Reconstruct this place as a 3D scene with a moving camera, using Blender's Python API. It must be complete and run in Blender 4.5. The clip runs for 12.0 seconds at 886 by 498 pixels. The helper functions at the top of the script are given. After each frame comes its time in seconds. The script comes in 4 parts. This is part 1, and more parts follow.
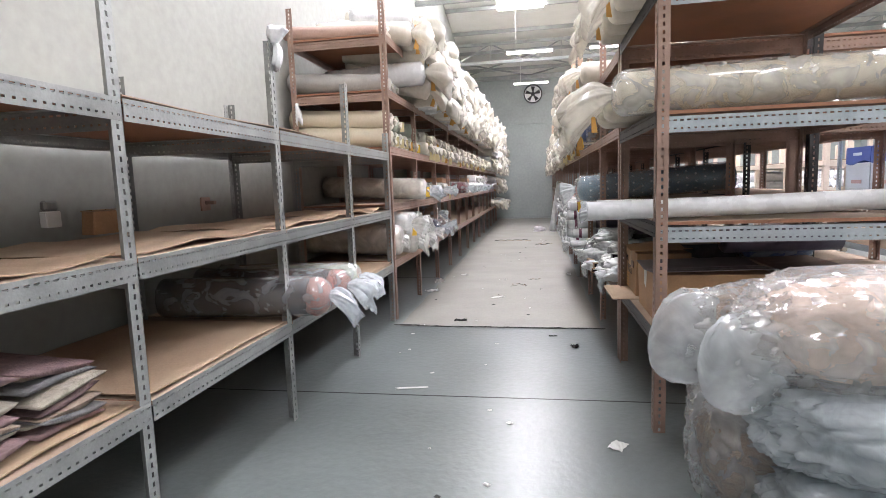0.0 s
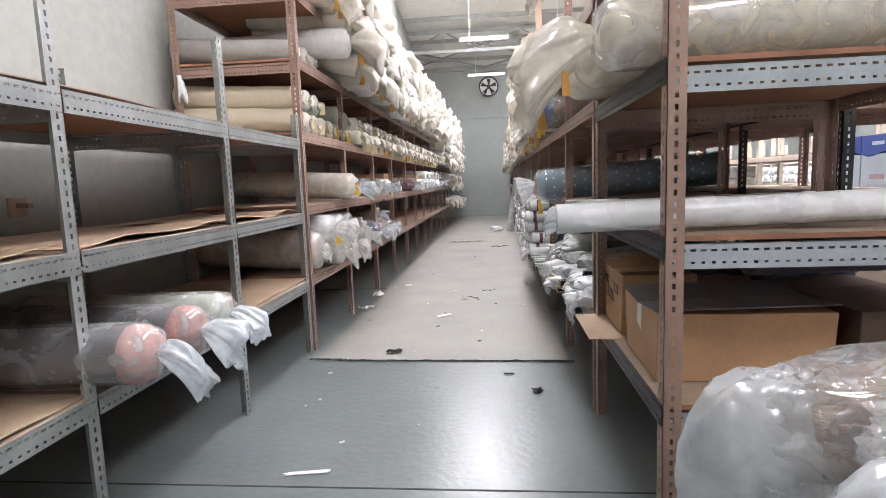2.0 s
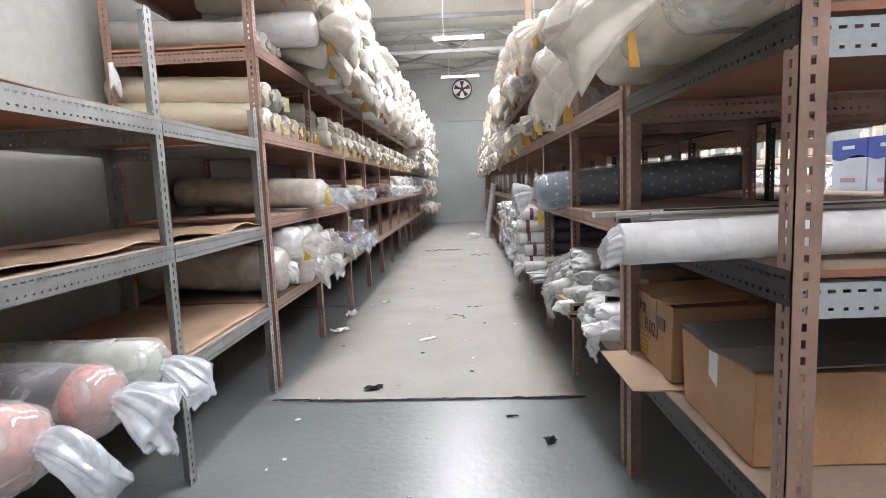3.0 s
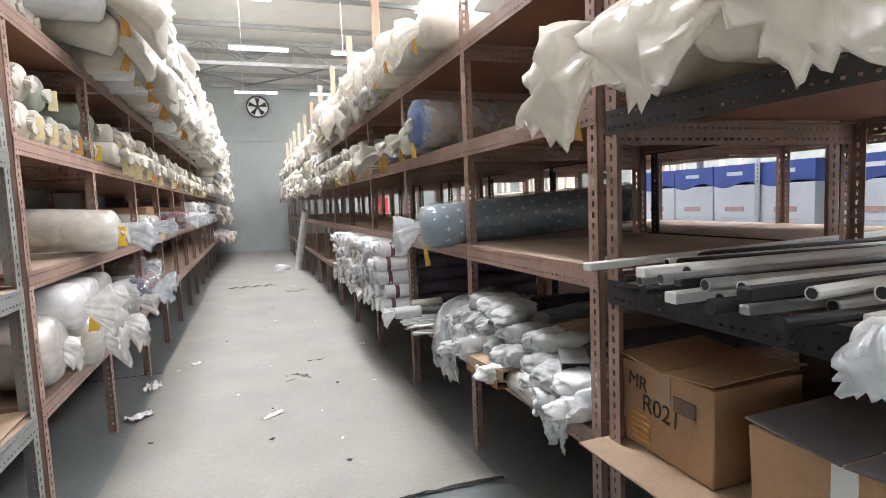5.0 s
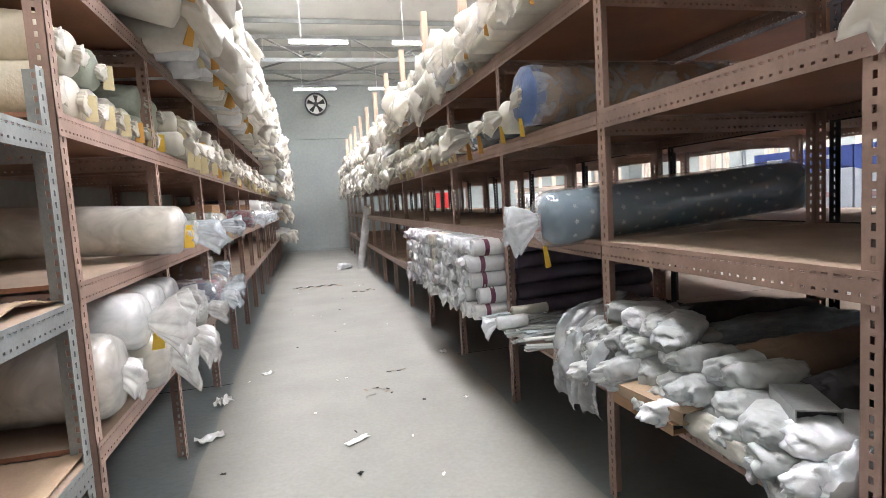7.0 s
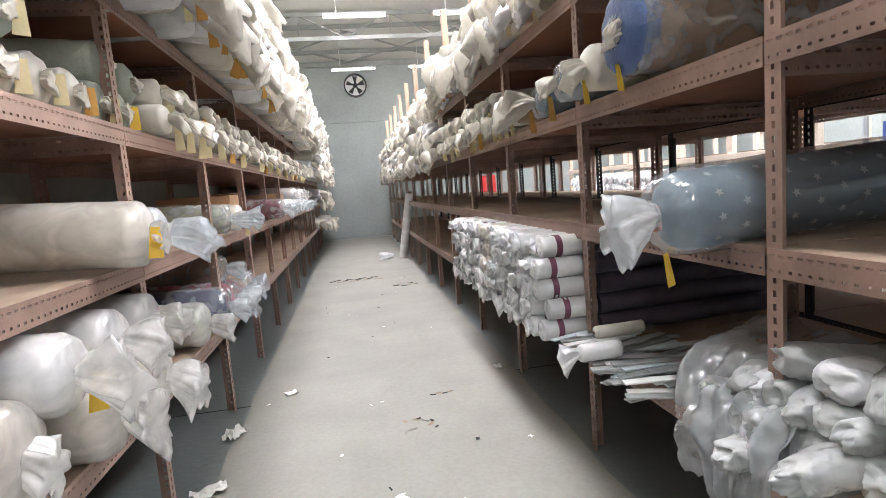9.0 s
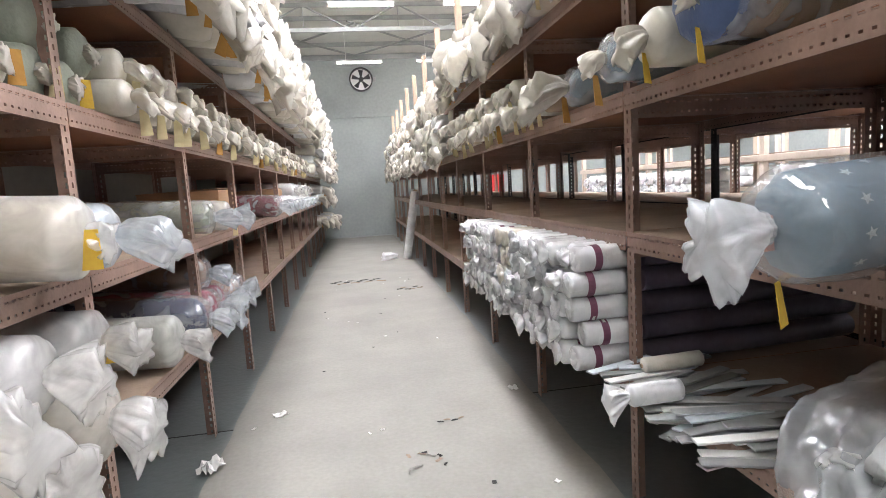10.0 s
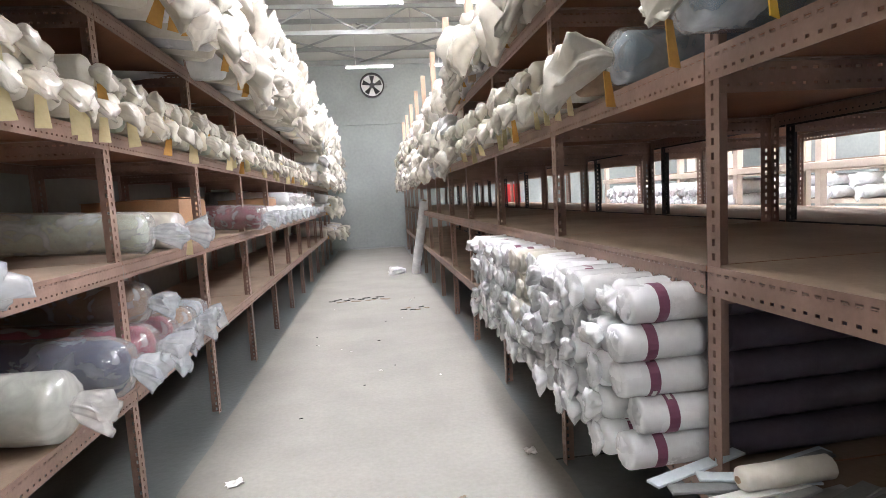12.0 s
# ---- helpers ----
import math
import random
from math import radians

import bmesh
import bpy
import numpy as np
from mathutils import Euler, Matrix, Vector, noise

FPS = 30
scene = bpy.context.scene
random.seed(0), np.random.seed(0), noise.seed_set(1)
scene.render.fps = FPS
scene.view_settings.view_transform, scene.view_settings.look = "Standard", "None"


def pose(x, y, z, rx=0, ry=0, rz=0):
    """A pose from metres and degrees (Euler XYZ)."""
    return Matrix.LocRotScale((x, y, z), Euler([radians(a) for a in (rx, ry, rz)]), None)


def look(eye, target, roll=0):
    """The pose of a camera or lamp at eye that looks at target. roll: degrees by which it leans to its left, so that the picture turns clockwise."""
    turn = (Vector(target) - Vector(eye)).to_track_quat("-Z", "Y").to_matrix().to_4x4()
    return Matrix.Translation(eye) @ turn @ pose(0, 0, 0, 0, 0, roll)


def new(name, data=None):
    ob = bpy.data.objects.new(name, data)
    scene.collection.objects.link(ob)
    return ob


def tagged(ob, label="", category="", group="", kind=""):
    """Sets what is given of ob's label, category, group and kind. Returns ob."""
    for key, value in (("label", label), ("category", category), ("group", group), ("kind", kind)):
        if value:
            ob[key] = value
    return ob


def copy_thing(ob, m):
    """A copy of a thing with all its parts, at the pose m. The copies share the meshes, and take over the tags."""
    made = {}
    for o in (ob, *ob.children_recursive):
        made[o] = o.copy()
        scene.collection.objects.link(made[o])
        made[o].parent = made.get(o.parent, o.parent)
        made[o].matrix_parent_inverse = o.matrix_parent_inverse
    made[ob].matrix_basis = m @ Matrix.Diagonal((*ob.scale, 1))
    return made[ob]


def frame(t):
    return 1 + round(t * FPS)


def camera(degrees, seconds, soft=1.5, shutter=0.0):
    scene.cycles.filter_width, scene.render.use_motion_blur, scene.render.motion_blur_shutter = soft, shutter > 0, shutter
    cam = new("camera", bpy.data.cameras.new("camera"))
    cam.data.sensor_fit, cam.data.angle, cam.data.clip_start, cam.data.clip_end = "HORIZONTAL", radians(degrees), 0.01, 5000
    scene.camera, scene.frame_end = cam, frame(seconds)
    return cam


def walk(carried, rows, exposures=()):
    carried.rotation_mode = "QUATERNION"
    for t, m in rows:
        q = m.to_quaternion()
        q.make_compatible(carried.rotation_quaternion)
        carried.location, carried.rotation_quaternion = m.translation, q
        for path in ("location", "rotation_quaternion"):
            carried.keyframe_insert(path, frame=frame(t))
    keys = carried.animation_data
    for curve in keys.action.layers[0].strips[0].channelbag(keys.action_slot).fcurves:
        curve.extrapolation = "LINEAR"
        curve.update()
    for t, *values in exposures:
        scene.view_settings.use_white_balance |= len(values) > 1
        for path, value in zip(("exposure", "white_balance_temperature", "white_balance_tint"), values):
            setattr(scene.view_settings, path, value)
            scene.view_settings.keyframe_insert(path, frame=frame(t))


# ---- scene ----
cam = camera(78.4, 12.0, 0.8)
PATH = [
    (0, (0.08, 0.042, 1.436), (-0.259, 1.999, 1.205), -2.0),
    (0.5, (0.236, 0.282, 1.43), (-0.005, 2.252, 1.187), -2.2),
    (1, (0.292, 0.572, 1.42), (0.086, 2.546, 1.172), -1.0),
    (1.5, (0.209, 0.909, 1.433), (0.01, 2.884, 1.192), -0.9),
    (2, (0.145, 1.238, 1.412), (-0.048, 3.213, 1.167), -2.1),
    (2.5, (0.109, 1.611, 1.428), (-0.103, 3.585, 1.189), -2.6),
    (3, (-0.026, 1.875, 1.43), (-0.112, 3.86, 1.198), -2.4),
    (3.2, (-0.12, 2.032, 1.44), (-0.035, 4.018, 1.22), -2.4),
    (4.8, (-0.405, 2.717, 1.489), (0.132, 4.636, 1.321), -2.7),
    (5, (-0.475, 2.792, 1.503), (0.187, 4.671, 1.328), -2.3),
    (5.5, (-0.594, 2.936, 1.496), (0.25, 4.741, 1.325), -1.9),
    (6, (-0.632, 3.091, 1.481), (0.122, 4.935, 1.3), -2.2),
    (6.5, (-0.611, 3.312, 1.493), (-0.048, 5.223, 1.316), -3.2),
    (7, (-0.611, 3.478, 1.478), (-0.132, 5.411, 1.298), -3.5),
    (7.2, (-0.619, 3.572, 1.472), (-0.149, 5.508, 1.296), -3.6),
    (8.8, (-0.496, 4.284, 1.477), (-0.142, 6.24, 1.254), -4.5),
    (9, (-0.463, 4.356, 1.494), (-0.148, 6.318, 1.265), -4.6),
    (9.5, (-0.446, 4.554, 1.476), (-0.165, 6.521, 1.25), -4.8),
    (10, (-0.436, 4.846, 1.493), (-0.134, 6.809, 1.26), -3.6),
    (10.5, (-0.395, 5.03, 1.482), (-0.052, 6.984, 1.224), -3.5),
    (11, (-0.297, 5.262, 1.49), (0.042, 7.222, 1.286), -3.4),
    (11.5, (-0.251, 5.416, 1.488), (0.013, 7.389, 1.292), -3.6),
    (12, (-0.225, 5.616, 1.483), (0.023, 7.591, 1.29), -3.3),
]
walk(cam, [(t, look(eye, target, lean)) for t, eye, target, lean in PATH], [(0, 1.3, 6500, 20), (3, 1.35, 6500, 20), (5, 1.45, 6500, 17), (8, 1.42, 6500, 17), (12, 1.5, 6500, 19)])

# ---- light ----
world = bpy.data.worlds.new("world")
scene.world = world
world.use_nodes = True
wn = world.node_tree.nodes
sky = wn.new("ShaderNodeTexSky")
sky.sky_type = "NISHITA"
sky.sun_disc = False
sky.sun_elevation = radians(50)
sky.sun_rotation = radians(160)
world.node_tree.links.new(sky.outputs[0], wn["Background"].inputs[0])
wn["Background"].inputs[1].default_value = 0.1
TUBE_POWER = 30.0       # emission of the fluorescent tubes
SKY_POWER = 15.0        # emission of the translucent roof sheets, in place of daylight


# ---- materials ----
def mat(name, base, rough=0.6, metal=0.0, var=0.25, scale=6.0, fine=60.0, bump=0.15, dark=None, spec=0.5, stretch=(1, 1, 1), coat=0.0, crease=0.0):
    """A procedural surface: base colour varied at two scales, with fine relief and uneven gloss."""
    m = bpy.data.materials.new(name)
    m.use_nodes = True
    n, l = m.node_tree.nodes, m.node_tree.links
    b = n["Principled BSDF"]
    co = n.new("ShaderNodeTexCoord")
    mp = n.new("ShaderNodeMapping")
    mp.inputs["Scale"].default_value = stretch
    l.new(co.outputs["Object"], mp.inputs[0])
    big, small = n.new("ShaderNodeTexNoise"), n.new("ShaderNodeTexNoise")
    big.inputs["Scale"].default_value, small.inputs["Scale"].default_value = scale, fine
    big.inputs["Detail"].default_value, small.inputs["Detail"].default_value = 5, 3
    for t in (big, small):
        l.new(mp.outputs[0], t.inputs["Vector"])
    ramp = n.new("ShaderNodeValToRGB")
    dk = dark or tuple(c * (1 - var) for c in base)
    lt = tuple(min(1, c * (1 + var * 0.5)) for c in base)
    ramp.color_ramp.elements[0].position, ramp.color_ramp.elements[1].position = 0.22, 0.78
    ramp.color_ramp.elements[0].color, ramp.color_ramp.elements[1].color = (*dk, 1), (*lt, 1)
    l.new(big.outputs["Fac"], ramp.inputs[0])
    mix = n.new("ShaderNodeMix")
    mix.data_type, mix.blend_type = "RGBA", "OVERLAY"
    mix.inputs["Factor"].default_value = 0.14
    l.new(ramp.outputs[0], mix.inputs["A"])
    l.new(small.outputs["Fac"], mix.inputs["B"])
    info = n.new("ShaderNodeObjectInfo")
    hsv = n.new("ShaderNodeHueSaturation")
    mr = n.new("ShaderNodeMapRange")
    mr.inputs["To Min"].default_value, mr.inputs["To Max"].default_value = 1 - var * 0.35, 1 + var * 0.35
    l.new(info.outputs["Random"], mr.inputs["Value"])
    l.new(mr.outputs[0], hsv.inputs["Value"])
    l.new(mix.outputs["Result"], hsv.inputs["Color"])
    l.new(hsv.outputs[0], b.inputs["Base Color"])
    rr = n.new("ShaderNodeMapRange")
    rr.inputs["To Min"].default_value, rr.inputs["To Max"].default_value = max(0.05, rough - 0.07), min(1, rough + 0.07)
    l.new(big.outputs["Fac"], rr.inputs["Value"])
    l.new(rr.outputs[0], b.inputs["Roughness"])
    b.inputs["Metallic"].default_value = metal
    b.inputs["Specular IOR Level"].default_value = spec
    b.inputs["Coat Weight"].default_value = coat
    bp = n.new("ShaderNodeBump")
    bp.inputs["Strength"].default_value, bp.inputs["Distance"].default_value = bump, 0.01
    l.new(small.outputs["Fac"], bp.inputs["Height"])
    l.new(bp.outputs[0], b.inputs["Normal"])
    if crease:
        fold = creases(n, l, co.outputs["Object"], crease)
        b2 = n.new("ShaderNodeBump")
        b2.inputs["Strength"].default_value, b2.inputs["Distance"].default_value = 0.55, 0.018
        l.new(fold, b2.inputs["Height"])
        l.new(bp.outputs[0], b2.inputs["Normal"])
        l.new(b2.outputs[0], b.inputs["Normal"])
    return m


def creases(n, l, vector, scale):
    """Height of sharp irregular folds, as crumpled plastic has them."""
    warp = n.new("ShaderNodeTexNoise")
    warp.inputs["Scale"].default_value, warp.inputs["Detail"].default_value = scale * 0.5, 2
    add = n.new("ShaderNodeVectorMath")
    add.operation = "MULTIPLY_ADD"
    add.inputs[1].default_value = (0.25, 0.25, 0.25)
    l.new(vector, warp.inputs["Vector"])
    l.new(warp.outputs["Color"], add.inputs[0])
    l.new(vector, add.inputs[2])
    rid = n.new("ShaderNodeTexNoise")
    rid.noise_type = "RIDGED_MULTIFRACTAL"
    rid.inputs["Scale"].default_value, rid.inputs["Detail"].default_value = scale * 0.8, 1.3
    rid.inputs["Roughness"].default_value = 0.3
    l.new(add.outputs[0], rid.inputs["Vector"])
    return rid.outputs["Fac"]


def film(name, tint, clear, rough=0.12, scale=7.0):
    """Thin plastic film: part see-through, part milky and glossy, with creases."""
    m = bpy.data.materials.new(name)
    m.use_nodes = True
    n, l = m.node_tree.nodes, m.node_tree.links
    b = n["Principled BSDF"]
    b.inputs["Base Color"].default_value = (*tint, 1)
    b.inputs["Roughness"].default_value, b.inputs["Specular IOR Level"].default_value = 0.5, 0.1
    co, tx = n.new("ShaderNodeTexCoord"), n.new("ShaderNodeTexNoise")
    tx.inputs["Scale"].default_value, tx.inputs["Detail"].default_value, tx.inputs["Distortion"].default_value = scale, 4, 1.2
    l.new(co.outputs["Object"], tx.inputs["Vector"])
    bp = n.new("ShaderNodeBump")
    bp.inputs["Strength"].default_value, bp.inputs["Distance"].default_value = 0.75, 0.03
    l.new(creases(n, l, co.outputs["Object"], scale), bp.inputs["Height"])
    l.new(bp.outputs[0], b.inputs["Normal"])
    tr, tl, m1, m2 = n.new("ShaderNodeBsdfTransparent"), n.new("ShaderNodeBsdfTranslucent"), n.new("ShaderNodeMixShader"), n.new("ShaderNodeMixShader")
    tl.inputs["Color"].default_value = (*tint, 1)
    m1.inputs[0].default_value = 0.42
    l.new(b.outputs[0], m1.inputs[1])
    l.new(tl.outputs[0], m1.inputs[2])
    mr = n.new("ShaderNodeMapRange")
    mr.inputs["From Min"].default_value, mr.inputs["From Max"].default_value = 0.2, 0.8
    mr.inputs["To Min"].default_value, mr.inputs["To Max"].default_value = min(1, clear + 0.2), max(0, clear - 0.2)
    l.new(tx.outputs["Fac"], mr.inputs["Value"])
    l.new(mr.outputs[0], m2.inputs[0])
    l.new(m1.outputs[0], m2.inputs[1])
    l.new(tr.outputs[0], m2.inputs[2])
    gl, fr, m3 = n.new("ShaderNodeBsdfGlossy"), n.new("ShaderNodeLayerWeight"), n.new("ShaderNodeMixShader")
    gl.inputs["Roughness"].default_value = rough
    fr.inputs["Blend"].default_value = 0.22
    weak = n.new("ShaderNodeMapRange")
    weak.inputs["To Min"].default_value, weak.inputs["To Max"].default_value = 0.06, 0.5
    l.new(fr.outputs["Facing"], weak.inputs["Value"])
    for g in (gl, fr):
        l.new(bp.outputs[0], g.inputs["Normal"])
    l.new(weak.outputs[0], m3.inputs[0])
    l.new(m2.outputs[0], m3.inputs[1])
    l.new(gl.outputs[0], m3.inputs[2])
    l.new(m3.outputs[0], n["Material Output"].inputs[0])
    return m


def glow(name, col, power):
    m = bpy.data.materials.new(name)
    m.use_nodes = True
    n, l = m.node_tree.nodes, m.node_tree.links
    e = n.new("ShaderNodeEmission")
    e.inputs[0].default_value, e.inputs[1].default_value = (*col, 1), power
    l.new(e.outputs[0], n["Material Output"].inputs[0])
    return m


BROWN = mat("brown_painted_steel", (0.37, 0.245, 0.195), 0.42, 0.1, 0.35, 5, 70, 0.1)
GREY = mat("galvanised_steel", (0.32, 0.335, 0.325), 0.4, 0.4, 0.3, 5, 80, 0.1)
BLUEGREY = mat("pale_blue_steel", (0.42, 0.47, 0.50), 0.4, 0.3, 0.2, 5, 70, 0.08)
BLACKST = mat("dark_painted_steel", (0.035, 0.033, 0.035), 0.45, 0.3, 0.3, 5, 70, 0.1)
BOARD = mat("particle_board", (0.36, 0.165, 0.095), 0.6, 0, 0.3, 3, 90, 0.15)
DUSTY = mat("dusty_board", (0.36, 0.27, 0.20), 0.8, 0, 0.3, 3, 60, 0.15)
CARD = mat("cardboard", (0.42, 0.30, 0.20), 0.8, 0, 0.22, 3, 80, 0.15, stretch=(1, 1, 4))
CARTON = mat("brown_carton", (0.46, 0.27, 0.145), 0.65, 0, 0.25, 4, 70, 0.12)
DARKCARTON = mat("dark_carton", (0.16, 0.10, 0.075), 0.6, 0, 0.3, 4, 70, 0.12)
CONC = mat("floor_concrete", (0.15, 0.172, 0.17), 0.31, 0, 0.22, 1.4, 22, 0.25, spec=0.5)
MATTING = mat("floor_hardboard", (0.275, 0.267, 0.237), 0.6, 0, 0.2, 1.6, 38, 0.08)
WALLP = mat("painted_plaster", (0.345, 0.355, 0.325), 0.8, 0, 0.07, 1.2, 14, 0.03)
WALLG = mat("grey_concrete_wall", (0.33, 0.36, 0.345), 0.8, 0, 0.16, 0.9, 12, 0.02)
ROOFM = mat("roof_sheet", (0.62, 0.62, 0.58), 0.6, 0, 0.1, 2, 30, 0.05)
STEELW = mat("truss_steel", (0.34, 0.35, 0.34), 0.5, 0.2, 0.2, 4, 50, 0.05)
CREAM = mat("cream_plastic", (0.69, 0.655, 0.575), 0.3, 0, 0.2, 7, 40, 0.2, crease=9)
WHITEP = mat("white_plastic", (0.77, 0.78, 0.79), 0.27, 0, 0.16, 7, 40, 0.2, crease=11)
CREAMROLL = mat("cream_fabric", (0.66, 0.59, 0.46), 0.55, 0, 0.08, 6, 60, 0.3)
BEIGE = mat("beige_carpet", (0.52, 0.42, 0.31), 0.85, 0, 0.2, 5, 120, 0.4)
GREENISH = mat("pale_green_fabric", (0.42, 0.46, 0.38), 0.6, 0, 0.2, 6, 60, 0.3)
PINK = mat("coral_fabric", (0.50, 0.27, 0.235), 0.8, 0, 0.45, 22, 70, 0.4)
MAROON = mat("maroon_fabric", (0.27, 0.055, 0.09), 0.7, 0, 0.8, 14, 70, 0.4)
DARKF = mat("dark_pattern_fabric", (0.085, 0.08, 0.085), 0.7, 0, 0.6, 18, 70, 0.3)
BLUEF = mat("blue_grey_fabric", (0.15, 0.23, 0.29), 0.6, 0, 0.2, 6, 70, 0.2)
NAVY = mat("deep_blue_fabric", (0.035, 0.06, 0.14), 0.6, 0, 0.6, 9, 70, 0.2)
PALEP = mat("pale_print", (0.55, 0.62, 0.65), 0.6, 0, 0.1)
TAN = mat("tan_fabric", (0.34, 0.24, 0.17), 0.6, 0, 0.35, 6, 60, 0.25)
GREYCLOTH = mat("grey_blue_cloth", (0.34, 0.39, 0.42), 0.7, 0, 0.5, 9, 45, 0.6, stretch=(1, 2.5, 5))
BROWNCLOTH = mat("brown_cloth", (0.26, 0.18, 0.13), 0.8, 0, 0.6, 9, 45, 0.7, stretch=(1, 2.5, 5))
TAGY = mat("yellow_card", (0.78, 0.50, 0.06), 0.6, 0, 0.1, 8, 60, 0.05)
TAGO = mat("orange_card", (0.62, 0.33, 0.08), 0.6, 0, 0.15, 8, 60, 0.05)
TAGC = mat("cream_card", (0.72, 0.62, 0.36), 0.6, 0, 0.1, 8, 60, 0.05)
PAPER = mat("white_paper", (0.78, 0.78, 0.75), 0.7, 0, 0.1, 8, 60, 0.1)
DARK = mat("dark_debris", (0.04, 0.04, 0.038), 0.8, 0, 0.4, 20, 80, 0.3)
WHITEM = mat("white_enamel", (0.78, 0.78, 0.76), 0.35, 0, 0.1, 4, 40, 0.03)
ALU = mat("aluminium_profile", (0.55, 0.57, 0.57), 0.3, 0.6, 0.3, 9, 60, 0.05)
BLACKP = mat("black_plastic_tube", (0.03, 0.032, 0.036), 0.3, 0, 0.4, 9, 60, 0.05)
TIMBER = mat("pale_timber", (0.58, 0.42, 0.31), 0.65, 0, 0.2, 4, 60, 0.1, stretch=(1, 1, 0.2))
CARTONBLUE = mat("blue_print_carton", (0.06, 0.10, 0.32), 0.4, 0, 0.15, 4, 60, 0.03)
CARTONPALE = mat("pale_grey_carton", (0.50, 0.56, 0.62), 0.45, 0, 0.12, 3, 60, 0.03)
REDM = mat("red_sheet", (0.55, 0.03, 0.03), 0.5, 0, 0.15)
# marker ink, and the black that paints shade inside hollow ends
INK_AND_SHADE = mat("black_ink", (0.03, 0.025, 0.03), 0.6)
PURPLE = mat("purple_band", (0.20, 0.07, 0.12), 0.5, 0, 0.1)
BLACKR = mat("dark_foil_roll", (0.13, 0.108, 0.145), 0.3, 0, 0.4, 5, 40, 0.2)
CLEAR = film("clear_film", (0.90, 0.92, 0.93), 0.72, 0.09, 8)
MILKY = film("milky_film", (0.90, 0.905, 0.88), 0.46)
BLUISH = film("bluish_film", (0.82, 0.89, 0.93), 0.48)
CREAMF = film("cream_film", (0.86, 0.82, 0.72), 0.3)
MILKPACK = film("pack_film", (0.78, 0.80, 0.79), 0.12, 0.2, 14)
SOFTWHITE = film("soft_white_film", (0.86, 0.90, 0.92), 0.36, 0.14, 9)
GREYPACK = mat("grey_pack_plastic", (0.48, 0.50, 0.49), 0.3, 0, 0.3, 9, 40, 0.2, crease=14)
BAGFILM = film("bag_film", (0.85, 0.90, 0.93), 0.62, 0.09, 5)
ROLLFILM = film("roll_film", (0.90, 0.93, 0.95), 0.82, 0.08, 4)
TUBE = glow("tube_glow", (1.0, 0.98, 0.96), TUBE_POWER)
SKYP = glow("skylight_glow", (0.95, 0.975, 1.0), SKY_POWER)


# ---- mesh tools ----
def mesh(name, verts, faces, smooth=False):
    me = bpy.data.meshes.new(name)
    me.from_pydata([tuple(v) for v in verts], [], faces)
    me.update()
    if smooth:
        me.shade_smooth()
    return me


def part(name, me, material=None, parent=None, label="", m=None):
    """One mesh object under a thing or a part; meshes may be shared."""
    if isinstance(me, bmesh.types.BMesh):
        bm, me = me, bpy.data.meshes.new(name)
        bm.to_mesh(me)
        bm.free()
    if material and not me.materials:
        me.materials.append(material)
    ob = new(name, me)
    if parent is not None:
        ob.parent = parent
    if m is not None:
        ob.matrix_basis = m
    return tagged(ob, label)


def thing(name, label, category, at=None, group="", kind=""):
    ob = new(name)
    ob.empty_display_size = 0.1
    if at is not None:
        ob.matrix_basis = at
    return tagged(ob, label, category, group, kind)


def box_bm(lo, hi, bevel=0.0):
    bm = bmesh.new()
    c = [(a + b) / 2 for a, b in zip(lo, hi)]
    sz = [b - a for a, b in zip(lo, hi)]
    bmesh.ops.create_cube(bm, size=1, matrix=Matrix.Translation(c) @ Matrix.Diagonal((*sz, 1)))
    if bevel:
        bmesh.ops.bevel(bm, geom=bm.edges[:], offset=bevel, segments=1, affect="EDGES")
    return bm


def tube_bm(p, q, r, seg=10, bm=None, r2=None):
    bm = bm or bmesh.new()
    p, q = Vector(p), Vector(q)
    d = q - p
    rot = d.to_track_quat("Z", "Y").to_matrix().to_4x4()
    bmesh.ops.create_cone(bm, cap_ends=True, segments=seg, radius1=r, radius2=r if r2 is None else r2, depth=d.length, matrix=Matrix.Translation((p + q) / 2) @ rot)
    return bm


def plate(length, width, pitch, rows, slot, thick, place):
    """A steel plate with slots cut through. place(u, v, n) puts a point of the plate into the part."""
    vs, fs = [], []
    cols = max(1, round(length / pitch))
    du = length / cols
    edges = [width * i / len(rows) for i in range(len(rows) + 1)]
    for c in range(cols):
        for r, share in enumerate(rows):
            u0, u1, v0, v1 = c * du, (c + 1) * du, edges[r], edges[r + 1]
            if share:
                a, b = (u0 + u1) / 2, (v0 + v1) / 2
                hu, hv = du * share / 2, slot / 2
                k = len(vs)
                for n in (0, thick):
                    vs += [place(*p, n) for p in ((u0, v0), (u1, v0), (u1, v1), (u0, v1), (a - hu, b - hv), (a + hu, b - hv), (a + hu, b + hv), (a - hu, b + hv))]
                for i in range(4):
                    j = (i + 1) % 4
                    fs += [(k + i, k + j, k + 4 + j, k + 4 + i), (k + 8 + j, k + 8 + i, k + 12 + i, k + 12 + j), (k + 4 + i, k + 4 + j, k + 12 + j, k + 12 + i)]
                if r == 0:
                    fs.append((k, k + 8, k + 9, k + 1))
                if r == len(rows) - 1:
                    fs.append((k + 3, k + 2, k + 10, k + 11))
    return vs, fs


CACHE = {}


def welded(me):
    bm = bmesh.new()
    bm.from_mesh(me)
    bmesh.ops.remove_doubles(bm, verts=bm.verts[:], dist=0.0002)
    bm.to_mesh(me)
    bm.free()
    return me


